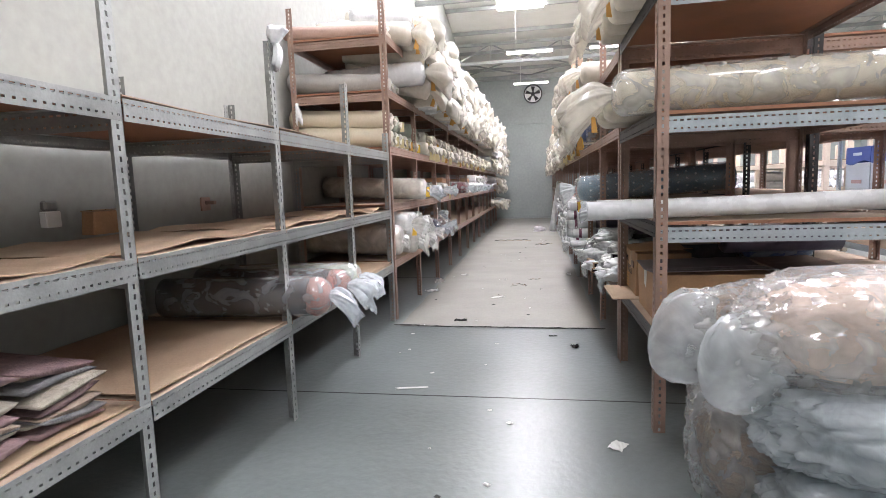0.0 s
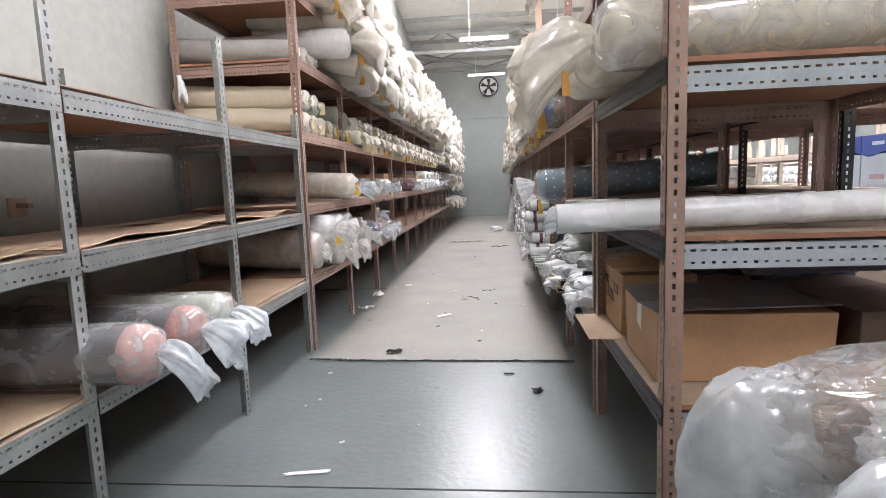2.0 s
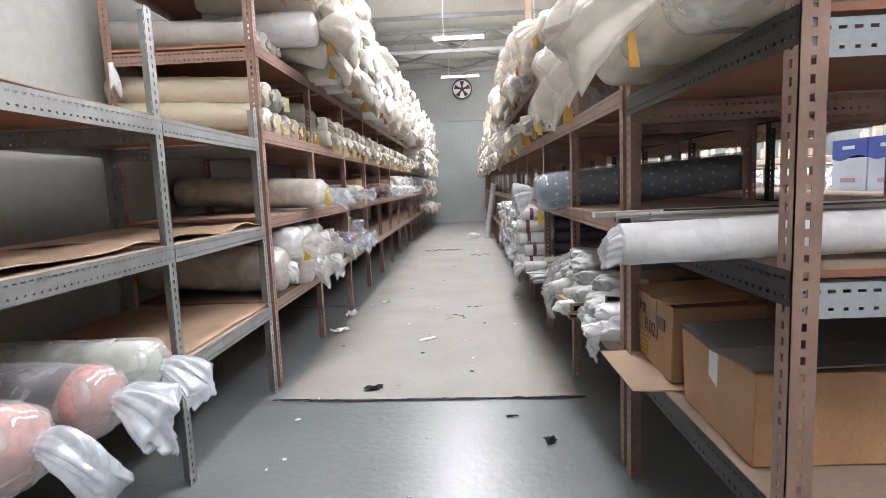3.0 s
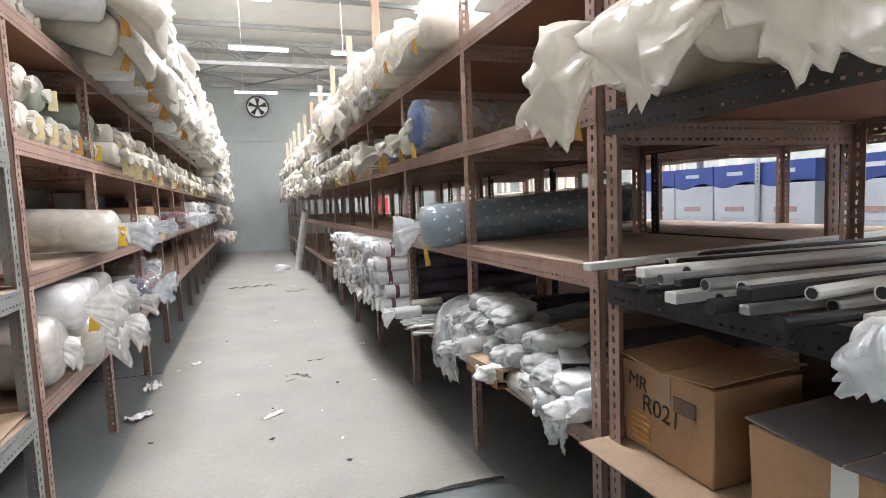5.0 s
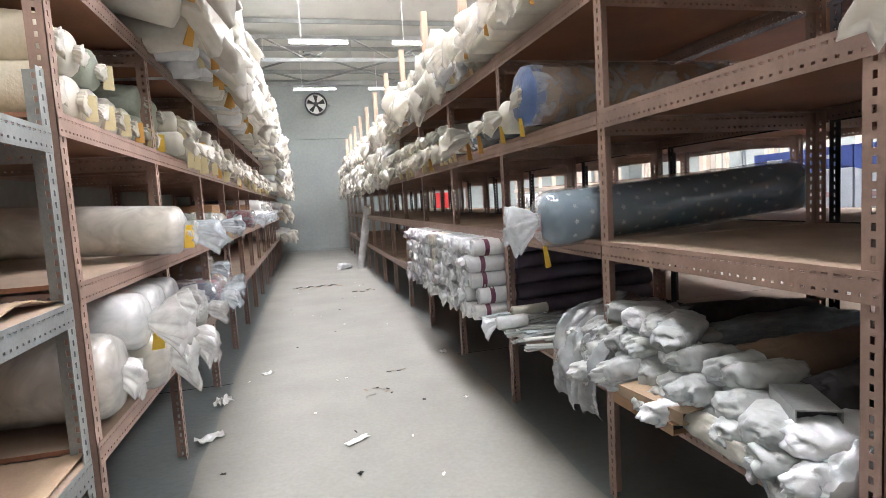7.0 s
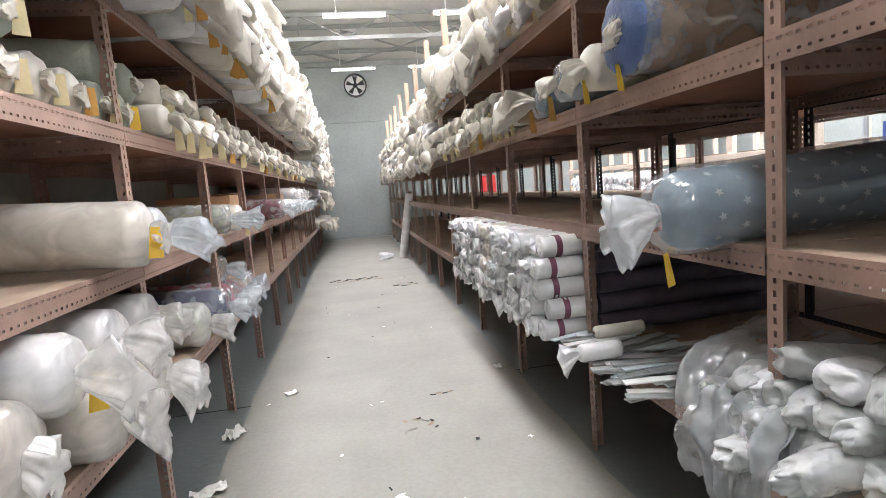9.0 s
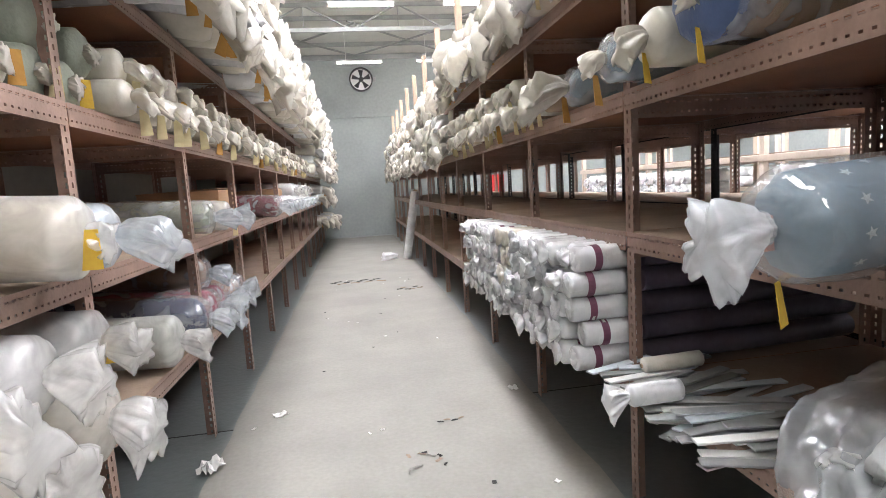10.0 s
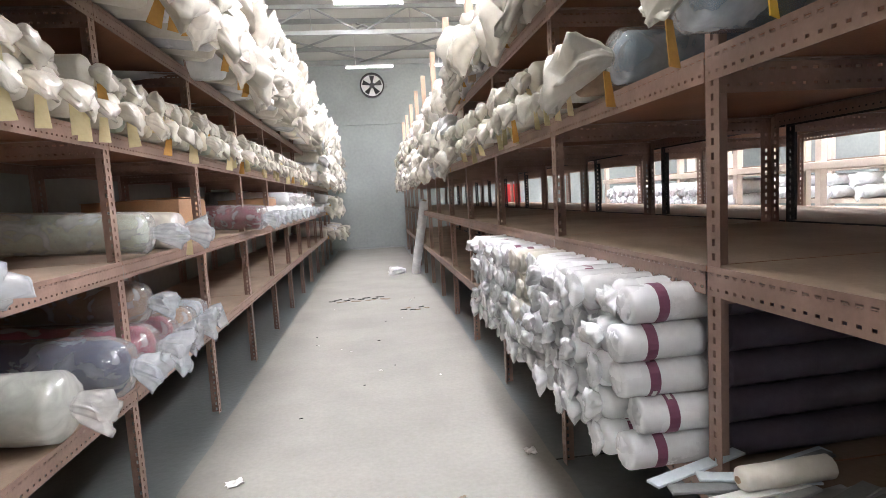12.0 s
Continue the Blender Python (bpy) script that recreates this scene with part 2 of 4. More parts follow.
def post_mesh(height, sx, sy):
    """L-shaped slotted upright; flanges go towards sx in x and sy in y."""
    key = ("post", round(height, 3), sx, sy)
    if key not in CACHE:
        v1, f1 = plate(height, 0.064, 0.04, (0.5,), 0.012, 0.003, lambda u, v, n: (sx * v, sy * n, u))
        v2, f2 = plate(height, 0.060, 0.04, (0.5,), 0.012, 0.003, lambda u, v, n: (sx * n, sy * v, u))
        CACHE[key] = welded(mesh("upright", v1 + v2, f1 + [tuple(i + len(v1) for i in f) for f in f2]))
    return CACHE[key]


def beam_mesh(length, axis, side):
    """Slotted angle beam along an axis, its face 9 cm high with two rows of slots, its flange towards side."""
    key = ("beam", round(length, 3), axis, side)
    if key not in CACHE:
        if axis == "y":
            f = lambda u, v, n: (side * n, u, 0.021 - v)
            g = lambda u, v, n: (side * v, u, -n)
        else:
            f = lambda u, v, n: (u, side * n, -v)
            g = lambda u, v, n: (u, side * v, -n)
        v1, f1 = plate(length, 0.085, 0.034, (0.55, 0.36), 0.008, 0.003, f)
        v2, f2 = plate(length, 0.04, 0.09, (0.4,), 0.01, 0.003, g)
        CACHE[key] = welded(mesh("beam", v1 + v2, f1 + [tuple(i + len(v1) for i in q) for q in f2]))
    return CACHE[key]


def painted(me, material):
    key = (me.name, material.name)
    if key not in CACHE:
        c = me.copy()
        c.materials.clear()
        c.materials.append(material)
        CACHE[key] = c
    return CACHE[key]


def rack(name, label, xs, ys, levels, height, paint, back_paint=None, heights=None, front_paint=None, side_paint=None):
    """A run of slotted-angle shelving: xs = (front, back), ys = uprights along the run, levels = shelf tops."""
    xf, xb = xs
    s = 1 if xb > xf else -1
    r = thing(name, label, "shelving rack", pose(xf, ys[0], 0))
    for i, y in enumerate(ys):
        h = heights[i] if heights else height
        sy = 1 if i == 0 else -1
        part("upright", painted(post_mesh(h, s, sy), paint), None, r, m=pose(0, y - ys[0], 0))
        part("upright", painted(post_mesh(min(h, height + (0.13 if paint is GREY else 0)), -s, sy), back_paint or paint), None, r, m=pose(xb - xf, y - ys[0], 0))
    w = abs(xb - xf)
    for i in range(len(ys) - 1):
        y0, ln = ys[i] - ys[0], ys[i + 1] - ys[i]
        for z in levels:
            part("beam", painted(beam_mesh(ln - 0.012, "y", s), front_paint or paint), None, r, m=pose(-s * 0.004, y0 + 0.004, z - 0.02))
            part("beam", painted(beam_mesh(ln - 0.012, "y", -s), back_paint or paint), None, r, m=pose(xb - xf + s * 0.004, y0 + 0.004, z - 0.02))
            key = ("shelf", round(ln, 3), round(w, 3))
            if key not in CACHE:
                CACHE[key] = painted_board(ln, w)
            ob = part("shelf_board", CACHE[key], None, r, m=pose((xb - xf) / 2, y0 + ln / 2, z - 0.009))
    for i in range(len(ys)):
        for z in levels:
            part("cross_beam", painted(beam_mesh(w - 0.02, "x", 1 if i == 0 else -1), (side_paint if i == 0 else None) or back_paint or paint), None, r, m=pose(min(0, xb - xf) + 0.01, ys[i] - ys[0] + (0.006 if i == 0 else -0.006), z - 0.03))
    return r


def painted_board(ln, w):
    bm = box_bm((-w / 2 + 0.002, -ln / 2 + 0.004, -0.009), (w / 2 - 0.002, ln / 2 - 0.004, 0.009))
    me = bpy.data.meshes.new("shelf_board")
    bm.normal_update()
    for f in bm.faces:
        f.material_index = 1 if f.normal.z > 0.5 else 0
    bm.to_mesh(me)
    bm.free()
    me.materials.append(BOARD)
    me.materials.append(DUSTY)
    return me


# ---- structure ----
def slab(name, lo, hi, material, label, category):
    return tagged(part(name, box_bm(lo, hi), material), label, category, kind="structure")


XL, XR, YN, YF = -2.62, 12.0, -5.0, 22.83
slab("floor", (XL - 0.3, YN - 0.3, -0.15), (XR + 0.3, YF + 0.3, 0), CONC, "smooth grey sealed concrete warehouse floor", "floor")


def roof_z(y):
    return 5.78 + 0.21 * (YF - y)


def prism(name, pts, x0, x1, material, label, category):
    """A wall with a sloping top: outline in y and z, from x0 to x1."""
    n = len(pts)
    vs = [(x0, *p) for p in pts] + [(x1, *p) for p in pts]
    fs = [tuple(range(n)), tuple(range(2 * n - 1, n - 1, -1))] + [(i, i + n, (i + 1) % n + n, (i + 1) % n) for i in range(n)]
    bm = bmesh.new()
    bv = [bm.verts.new(v) for v in vs]
    for f in fs:
        bm.faces.new([bv[i] for i in f])
    bmesh.ops.recalc_face_normals(bm, faces=bm.faces[:])
    return tagged(part(name, bm, material), label, category, kind="structure")


side = [(YN, 0), (YF, 0), (YF, roof_z(YF)), (YN, roof_z(YN))]
prism("wall_west", side, XL - 0.2, XL, WALLP, "tall off-white painted plaster warehouse wall", "wall")
prism("wall_east", side, XR, XR + 0.2, WALLG, "tall grey concrete warehouse wall", "wall")
slab("wall_south", (XL - 0.2, YN - 0.2, 0), (XR + 0.2, YN, roof_z(YN)), WALLP, "off-white painted end wall", "wall")
slab("wall_north", (XL - 0.2, YF, 0), (XR + 0.2, YF + 0.2, 3.80), WALLG, "grey concrete end wall with a horizontal joint", "wall")
slab("wall_north_upper", (XL - 0.2, YF + 0.012, 3.815), (XR + 0.2, YF + 0.2, roof_z(YF)), WALLG, "grey concrete upper end wall course", "wall")
slab("trim", (XL, YF - 0.10, 5.60), (XR, YF, 5.72), STEELW, "grey steel eaves beam along the end wall", "beam")

# roof sheets between the translucent strips; the pitch rises from the far eaves
# first x and y span is in view; the others are added for light
SKYX = [(-1.0, 0.4), (4.3, 5.9), (9.0, 10.4)]
SKYY = [(13.2, 17.9), (4.0, 10.0), (-4.6, -2.2)]


def roof_piece(name, x0, x1, y0, y1, material, label, th=0.06):
    vs = [(x0, y0, roof_z(y0)), (x1, y0, roof_z(y0)), (x1, y1, roof_z(y1)), (x0, y1, roof_z(y1))]
    vs += [(x, y, z + th) for x, y, z in vs]
    fs = [(0, 1, 2, 3), (7, 6, 5, 4), (0, 4, 5, 1), (1, 5, 6, 2), (2, 6, 7, 3), (3, 7, 4, 0)]
    return vs, fs


cuts_x = sorted({XL - 0.2, XR + 0.2, *[v for p in SKYX for v in p]})
cuts_y = sorted({YN - 0.2, YF + 0.2, *[v for p in SKYY for v in p]})
rv, rf = [], []
for xa, xb2 in zip(cuts_x, cuts_x[1:]):
    for ya, yb in zip(cuts_y, cuts_y[1:]):
        v, f = roof_piece("roof", xa, xb2, ya, yb, ROOFM, "")
        if (xa, xb2) in SKYX and (ya, yb) in SKYY:
            sk = part("skylight", mesh("skylight", *roof_piece("s", xa, xb2, ya, yb, SKYP, "", 0.02)), SKYP)
            tagged(sk, "bright translucent daylight sheet in the roof", "skylight", "roof skylights", "structure")
        else:
            rf += [tuple(i + len(rv) for i in q) for q in f]
            rv += v
tagged(part("ceiling", mesh("ceiling", rv, rf), ROOFM), "pale corrugated roof sheets seen from below", "ceiling", kind="structure")
for k in range(18):
    y = YF - 0.8 - 1.5 * k
    if y > YN + 0.3:
        part("purlin", box_bm((XL, y - 0.03, roof_z(y) - 0.13), (XR, y + 0.03, roof_z(y) - 0.012)), STEELW)
        tagged(scene.collection.objects[-1], "grey steel roof purlin", "purlin", "roof purlins", "structure")
for y in (19.7, 13.0, 6.3, -0.4):
    z0, z1 = 5.65, roof_z(y) - 0.16
    t = thing("roof_truss", "grey steel lattice roof truss with slanting struts", "truss", pose(0, y, z0), "roof trusses", "structure")
    part("bottom_chord", box_bm((XL, -0.05, -0.05), (XR, 0.05, 0.05)), STEELW, t)
    part("top_chord", box_bm((XL, -0.04, z1 - z0 - 0.05), (XR, 0.04, z1 - z0 + 0.05)), STEELW, t)
    n = 6
    for i in range(n):
        xa, xc = XL + i * (XR - XL) / n, XL + (i + 1) * (XR - XL) / n
        xm = (xa + xc) / 2
        h = max(z1 - z0, 0.3)
        part("strut", tube_bm((xa, 0, 0), (xm, 0, h), 0.025, 6), STEELW, t)
        part("strut", tube_bm((xm, 0, h), (xc, 0, 0), 0.025, 6), STEELW, t)
        part("tie_rod", tube_bm((xm, 0, 0), (xm, 0, h), 0.012, 6), STEELW, t)
# flat bracing between truss and end wall
for x0 in range(-3, 12, 3):
    b = thing("roof_brace", "thin grey crossed steel roof brace", "brace", pose(x0 + 1.3, 21.2, 5.9), "roof braces", "structure")
    part("rod", tube_bm((-1.6, -1.4, 0.0), (1.6, 1.4, -0.22), 0.03, 6), STEELW, b)
    part("rod", tube_bm((1.6, -1.4, -0.05), (-1.6, 1.4, -0.27), 0.03, 6), STEELW, b)


def tube_lamp(x, y, z):
    t = thing("fluorescent_lamp", "white fluorescent batten lamp hung on a wire", "ceiling lamp", pose(x, y, z), "hanging batten lamps")
    part("housing", box_bm((-0.64, -0.05, 0.03), (0.64, 0.05, 0.075), 0.008), WHITEM, t)
    part("tube", tube_bm((-0.62, 0, 0.012), (0.62, 0, 0.012), 0.017, 10), TUBE, t, "lit white tube")
    for sx in (-1, 1):
        part("end_cap", box_bm((sx * 0.625 - 0.015, -0.03, -0.01), (sx * 0.625 + 0.015, 0.03, 0.032)), WHITEM, t)
    part("hanging_wire", tube_bm((-0.37, 0, 0.07), (-0.37, 0, roof_z(y) - z - 0.02), 0.008, 6), WHITEM, t)
    return t


# lamps at x 6.8 and 9.4 are added to brighten the next aisle
for yy in (20.72, 15.92):
    for xx in (-0.03, 2.22, 6.8, 9.4):
        tube_lamp(xx, yy, 5.03)
# unseen extra lamps overhead, added to brighten the near aisle
for yy in (8.6, 3.8, -1.0):
    for xx in (-0.3, 2.6, 6.2, 9.4):
        tube_lamp(xx, yy, 5.03)

f = thing("exhaust_fan", "round black and white wall exhaust fan, standing still", "fan", pose(0.03, YF - 0.06, 4.97))
bm = bmesh.new()
N = 32
for i in range(N):
    a, b = 2 * math.pi * i / N, 2 * math.pi * (i + 1) / N
    q = [bm.verts.new((rr * math.cos(c), yy, rr * math.sin(c))) for yy in (-0.12, 0.04) for rr, c in ((0.37, a), (0.37, b), (0.33, b), (0.33, a))]
    for fc in ((0, 1, 2, 3), (0, 4, 5, 1), (3, 2, 6, 7)):
        bm.faces.new([q[j] for j in fc])
bmesh.ops.remove_doubles(bm, verts=bm.verts[:], dist=0.001)
part("ring", bm, BLACKST, f, "black steel ring")
part("back_shutter", tube_bm((0, 0.02, 0), (0, 0.045, 0), 0.33, 28), WHITEM, f, "bright white shutter behind the blades")
part("hub", tube_bm((0, -0.12, 0), (0, 0.0, 0), 0.075, 16), BLACKST, f)
for k in range(5):
    a = 2 * math.pi * k / 5 + 0.3
    bm = bmesh.new()
    c = [bm.verts.new((r * math.cos(a + w), -0.05 + dy, r * math.sin(a + w))) for r, w, dy in ((0.06, -0.3, 0), (0.30, -0.27, 0.03), (0.30, 0.27, -0.03), (0.06, 0.3, 0))]
    bm.faces.new(c)
    g = bmesh.ops.extrude_face_region(bm, geom=bm.faces[:])
    for v in [e for e in g["geom"] if isinstance(e, bmesh.types.BMVert)]:
        v.co.y -= 0.008
    part("blade", bm, BLACKST, f)
part("motor_box", box_bm((0.38, -0.08, -0.06), (0.47, 0.02, 0.05), 0.01), STEELW, f)

# hardboard laid along the aisle
bm = bmesh.new()
ny, nx = 60, 8
grid = [[bm.verts.new((-1.335 + 2.02 * j / nx + 0.01 * math.sin(i * 2.1) * (j in (0, nx)), 5.42 - 0.05 * j / nx + 17.0 * i / ny + (0.022 * math.sin(j * 1.9) if i == 0 else 0), 0.006 + 0.003 * math.sin(i * 1.7 + j))) for j in range(nx + 1)] for i in range(ny + 1)]
for i in range(ny):
    for j in range(nx):
        bm.faces.new((grid[i][j], grid[i][j + 1], grid[i + 1][j + 1], grid[i + 1][j]))
g = bmesh.ops.extrude_face_region(bm, geom=bm.faces[:])
for v in [e for e in g["geom"] if isinstance(e, bmesh.types.BMVert)]:
    v.co.z -= 0.0085
bmesh.ops.recalc_face_normals(bm, faces=bm.faces[:])
tagged(part("floor_covering", bm, MATTING), "worn beige hardboard sheet laid along the aisle floor", "floor covering", kind="structure")

# saw-cut joints in the concrete
for i, y in enumerate((3.58, -1.2, 8.4)):
    j = part("floor_joint", box_bm((XL, y - 0.006, -0.01), (XR, y + 0.006, 0.0015)), DARK)
    tagged(j, "dark saw-cut joint in the concrete", "joint", kind="structure")

# ---- racks ----
LX, RX = -1.43, 0.72
LY = [5.69, 7.02, 8.38, 9.69] + [9.69 + 1.3 * k for k in range(1, 10)]
RY = [3.14, 4.47, 5.76, 7.06, 8.38, 9.69] + [9.69 + 1.3 * k for k in range(1, 10)]
rack("grey_rack", "galvanised slotted-angle shelving rack, nearly empty, against the wall", (LX, -2.5), [-0.66, 0.61, 1.88, 3.15, 4.42, 5.63], (0.63, 1.20, 1.80), 2.05, GREY, heights=[2.3, 2.3, 2.75, 2.32, 2.29, 2.0])
rack("brown_rack", "brown painted slotted-angle rack packed with wrapped rolls", (LX, -2.5), LY, (0.65, 1.26, 1.87, 2.46, 3.02), 3.35, BROWN)
rack("brown_rack", "brown slotted-angle rack bay with pale blue and dark beams", (RX, 1.97), [3.14, 4.42], (0.60, 1.20, 1.79, 2.44), 3.3, BROWN, front_paint=BLACKST, side_paint=BLUEGREY)
rack("brown_rack", "brown painted slotted-angle rack with fabric rolls on its shelves", (RX, 1.97), RY[1:], (0.60, 1.24, 1.84, 2.42), 2.9, BROWN)
rack("dark_rack", "dark slotted-angle rack standing back to back, mostly empty", (2.06, 3.25), RY[1:], (0.60, 1.24, 1.84, 2.42), 2.6, BLACKST, back_paint=BROWN)

# ---- wrapped goods ----
def surf(name, nu, nv, fn, material=None, cap=True):
    """A closed skin of nu rings of nv points; fn(u, a) gives a point, u from 0 to 1, a the angle."""
    vs = [fn(i / (nu - 1), 2 * math.pi * j / nv) for i in range(nu) for j in range(nv)]
    fs = [(i * nv + j, i * nv + (j + 1) % nv, (i + 1) * nv + (j + 1) % nv, (i + 1) * nv + j) for i in range(nu - 1) for j in range(nv)]
    if cap:
        fs += [tuple(range(nv - 1, -1, -1)), tuple((nu - 1) * nv + j for j in range(nv))]
    me = mesh(name, vs, fs, True)
    if material:
        me.materials.append(material)
    return me


def rn(p, s, seed):
    return noise.noise(Vector(p) * s + Vector((seed * 7.3, seed * 3.1, seed * 1.7)))


def ridge(p, s, seed):
    return 1 - 2 * abs(rn(p, s, seed))


def body_mesh(seed, R, length, lump=0.05, nu=12, nv=18, sag=0.0, neck=0.25, dome=0.5):
    """A wrapped roll along x, its gathered front end at x = 0."""
    def fn(u, a):
        if u < 0.7:
            x, r = -length + (length - R * dome) * u / 0.7, R
        else:
            w = (u - 0.7) / 0.3
            x, r = -R * dome * (1 - w), R * (neck + (1 - neck) * math.sqrt(max(0, 1 - w ** 2.2)))
        d = Vector((x, math.cos(a) * r, math.sin(a) * r))
        k = 1 + lump * (ridge(d, 2.2 / R * 0.5, seed) - 0.3) + lump * 0.8 * rn(d, 5 / R * 0.5, seed + 3)
        if u > 0.7:
            k += 0.06 * math.sin(a * 11 + seed) * (u - 0.7) / 0.3
        k = max(k, 0.965)
        return (x, d.y * k, max(d.z * k, -R * 0.98) - sag * x * x)
    return surf("wrap", nu, nv, fn)


def tail_mesh(seed, r0, length, width, droop=0.4, nu=11, nv=26, folds=5):
    """The loose gathered end of a plastic wrap, from its neck at x = 0 outwards."""
    rg = random.Random(seed)
    ph = [rg.uniform(0, 6.28) for _ in range(4)]
    flat = rg.uniform(0.45, 0.8)
    tw = rg.uniform(0, 3.14)

    def fn(u, a):
        flare = u ** 0.75
        r = r0 * (1 - 0.3 * math.sin(min(1, u * 4) * math.pi)) * (1 - flare) + width * flare
        fold = math.sin(folds * a + ph[0] + 1.2 * u) * 0.20 + math.sin((2 * folds + 3) * a + ph[1] - 2 * u) * 0.13
        d = Vector((u * length, math.cos(a), math.sin(a)))
        r *= 1 + (0.25 + 0.75 * u) * fold + 0.28 * u * rn(d, 1.7, seed) + 0.24 * u * ridge(d, 3.5, seed + 1) + 0.2 * u * ridge(d, 8, seed + 2)
        y, z = math.cos(a) * r, math.sin(a) * r * (1 - (1 - flat) * u)
        y, z = y * math.cos(tw) - z * math.sin(tw), y * math.sin(tw) + z * math.cos(tw)
        x = length * u * (1 + 0.15 * math.sin(2 * a + ph[2]) * u + 0.16 * rn(d, 2.0, seed + 5))
        if u > 0.98:
            y, z = y * 0.72, z * 0.72
        return (x, y, z - droop * length * u * u)
    return surf("plastic_end", nu, nv, fn)


def tag_mesh(w=0.05, h=0.11):
    bm = box_bm((-0.0015, -w / 2, -h), (0.0015, w / 2, 0), 0)
    for v in bm.verts:
        if v.co.z > -0.001:
            v.co.y *= 0.62
    me = bpy.data.meshes.new("tag")
    bm.to_mesh(me)
    bm.free()
    return me


TAGMESH = tag_mesh()
TAGS = [painted(TAGMESH, k) for k in (TAGY, TAGO, TAGC)]


def place_roll(x, y, z, right, turn=0.0, tip=0.0, spin=0.0, sc=1.0):
    """A pose for a roll whose front end points into the aisle from one side or the other."""
    return pose(x, y, z, 0, 0, (180 if right else 0) + turn) @ pose(0, 0, 0, spin, tip, 0) @ Matrix.Diagonal((sc, sc, sc, 1))


def roll(label, m, R, length, skin_mat, tail_mat, seed, tail=(0.2, 0.12), inner=None, tag=None, droop=0.4, lump=0.05, res=(14, 22), group="", folds=5, neck=0.25, name="wrapped_roll", band=None, tag_at=(0.03, 0.0, -0.06), tag_scale=1.0, dome=0.5):
    t = thing(name, label, "wrapped roll", m, group)
    if inner:
        part("fabric_roll", body_mesh(seed + 50, R * 0.90, length - 0.03, 0.012, res[0], res[1], 0, 0.05, dome * 0.8), inner, t, m=pose(-0.035, 0, 0))
    part("wrap", body_mesh(seed, R, length, lump, *res, neck=neck, dome=dome), skin_mat, t)
    if tail:
        part("plastic_end", tail_mesh(seed, R * neck * 1.1, tail[0], tail[1], droop, *((20, 60) if res[1] > 20 else (12, 30)), folds), tail_mat, t, m=pose(-0.012, 0, 0))
    else:
        part("core_end", tube_bm((-0.02, 0, 0), (0.003, 0, 0), R * 0.3, 14), CARD, t, "cardboard core end")
    if tag:
        part("tag", painted(TAGMESH, tag), None, t, "hanging card label", m=pose(*tag_at, 0, 6, -58) @ Matrix.Diagonal((tag_scale * 0.82,) * 3 + (1,)))
    return t


# templates of small cream bundles, put to use and copied along the racks
def bundle_template(seed, R, length, skin_mat, tail_mat, tail, tag, res=(9, 12), folds=5, droop=0.5):
    t = thing("wrapped_roll", "fabric roll in crumpled cream plastic with a knotted end", "wrapped roll", pose(0, 0, 0), "rolls piled on the racks")
    part("wrap", body_mesh(seed, R, length, 0.09, *res, neck=0.3), skin_mat, t)
    part("plastic_end", tail_mesh(seed, R * 0.33, tail[0], tail[1], droop, 10, 30, folds), tail_mat, t)
    if tag is not None:
        part("tag", TAGS[tag], None, t, m=pose(tail[0] * 0.3, random.Random(seed).uniform(-0.04, 0.04), -0.05, 0, 8, -55))
    return t


R0 = random.Random(5)
T_BIG = [bundle_template(s, 0.105, 0.9, (CREAM, CREAM, WHITEP, CREAM, CREAM, WHITEP)[s % 6], (CREAM, CREAMF, CREAM, WHITEP, CREAM, CREAMF)[s % 6], (0.17 + 0.02 * (s % 3), 0.105 + 0.012 * (s % 4)), (1, None, 1, 2, None, 1, None)[s % 7]) for s in range(9)]
T_SMALL = [bundle_template(20 + s, 0.075, 0.9, (CREAM, CREAMROLL, CREAM, GREENISH)[s % 4], (CREAM, CREAM, CREAMF)[s % 3], (0.07 + 0.01 * (s % 3), 0.055), (2, None, 2, None, 1, None)[s % 6], folds=4) for s in range(7)]
USED = set()
FARV, FARF = {}, {}


def put(templates, m, far):
    """A bundle as a thing of its own, or, far down the aisle, as part of the joined rest."""
    t = R0.choice(templates)
    if far:
        for c in t.children:
            if not c.name.startswith("tag") or R0.random() < 0.6:
                k = c.data.materials[0].name
                v, fc = FARV.setdefault(k, []), FARF.setdefault(k, [])
                base = len(v)
                mm = m @ c.matrix_basis
                v.extend(tuple(mm @ p.co) for p in c.data.vertices)
                fc.extend(tuple(base + i for i in p.vertices) for p in c.data.polygons)
    elif t not in USED:
        USED.add(t)
        t.matrix_basis = m
    else:
        copy_thing(t, m)


FAR_Y = 10.6
for layer, z in enumerate((2.57, 2.76, 2.94, 3.13, 3.31)):
    y = (6.75, 6.5, 6.6, 6.25, 6.35)[layer]
    while y < 21.9:
        x = -1.20 + R0.uniform(-0.06, 0.09) - 0.03 * layer
        put(T_BIG, place_roll(x, y, z + R0.uniform(-0.02, 0.04), False, R0.uniform(-16, 16), R0.uniform(-4, 14), R0.uniform(0, 360) if y > FAR_Y else R0.uniform(-25, 25), R0.uniform(0.88, 1.18)), y > FAR_Y)
        y += R0.uniform(0.19, 0.25)
for layer, z in enumerate((1.955, 2.10)):
    y = 7.45 + 0.07 * layer
    while y < 16.0:
        if not (layer and R0.random() < 0.15):
            put(T_SMALL, place_roll(-1.36 + R0.uniform(-0.04, 0.03) - 0.05 * layer, y, z, False, R0.uniform(-4, 4), 0, R0.uniform(-20, 20), R0.uniform(0.92, 1.1)), y > FAR_Y)
        y += R0.uniform(0.15, 0.18)
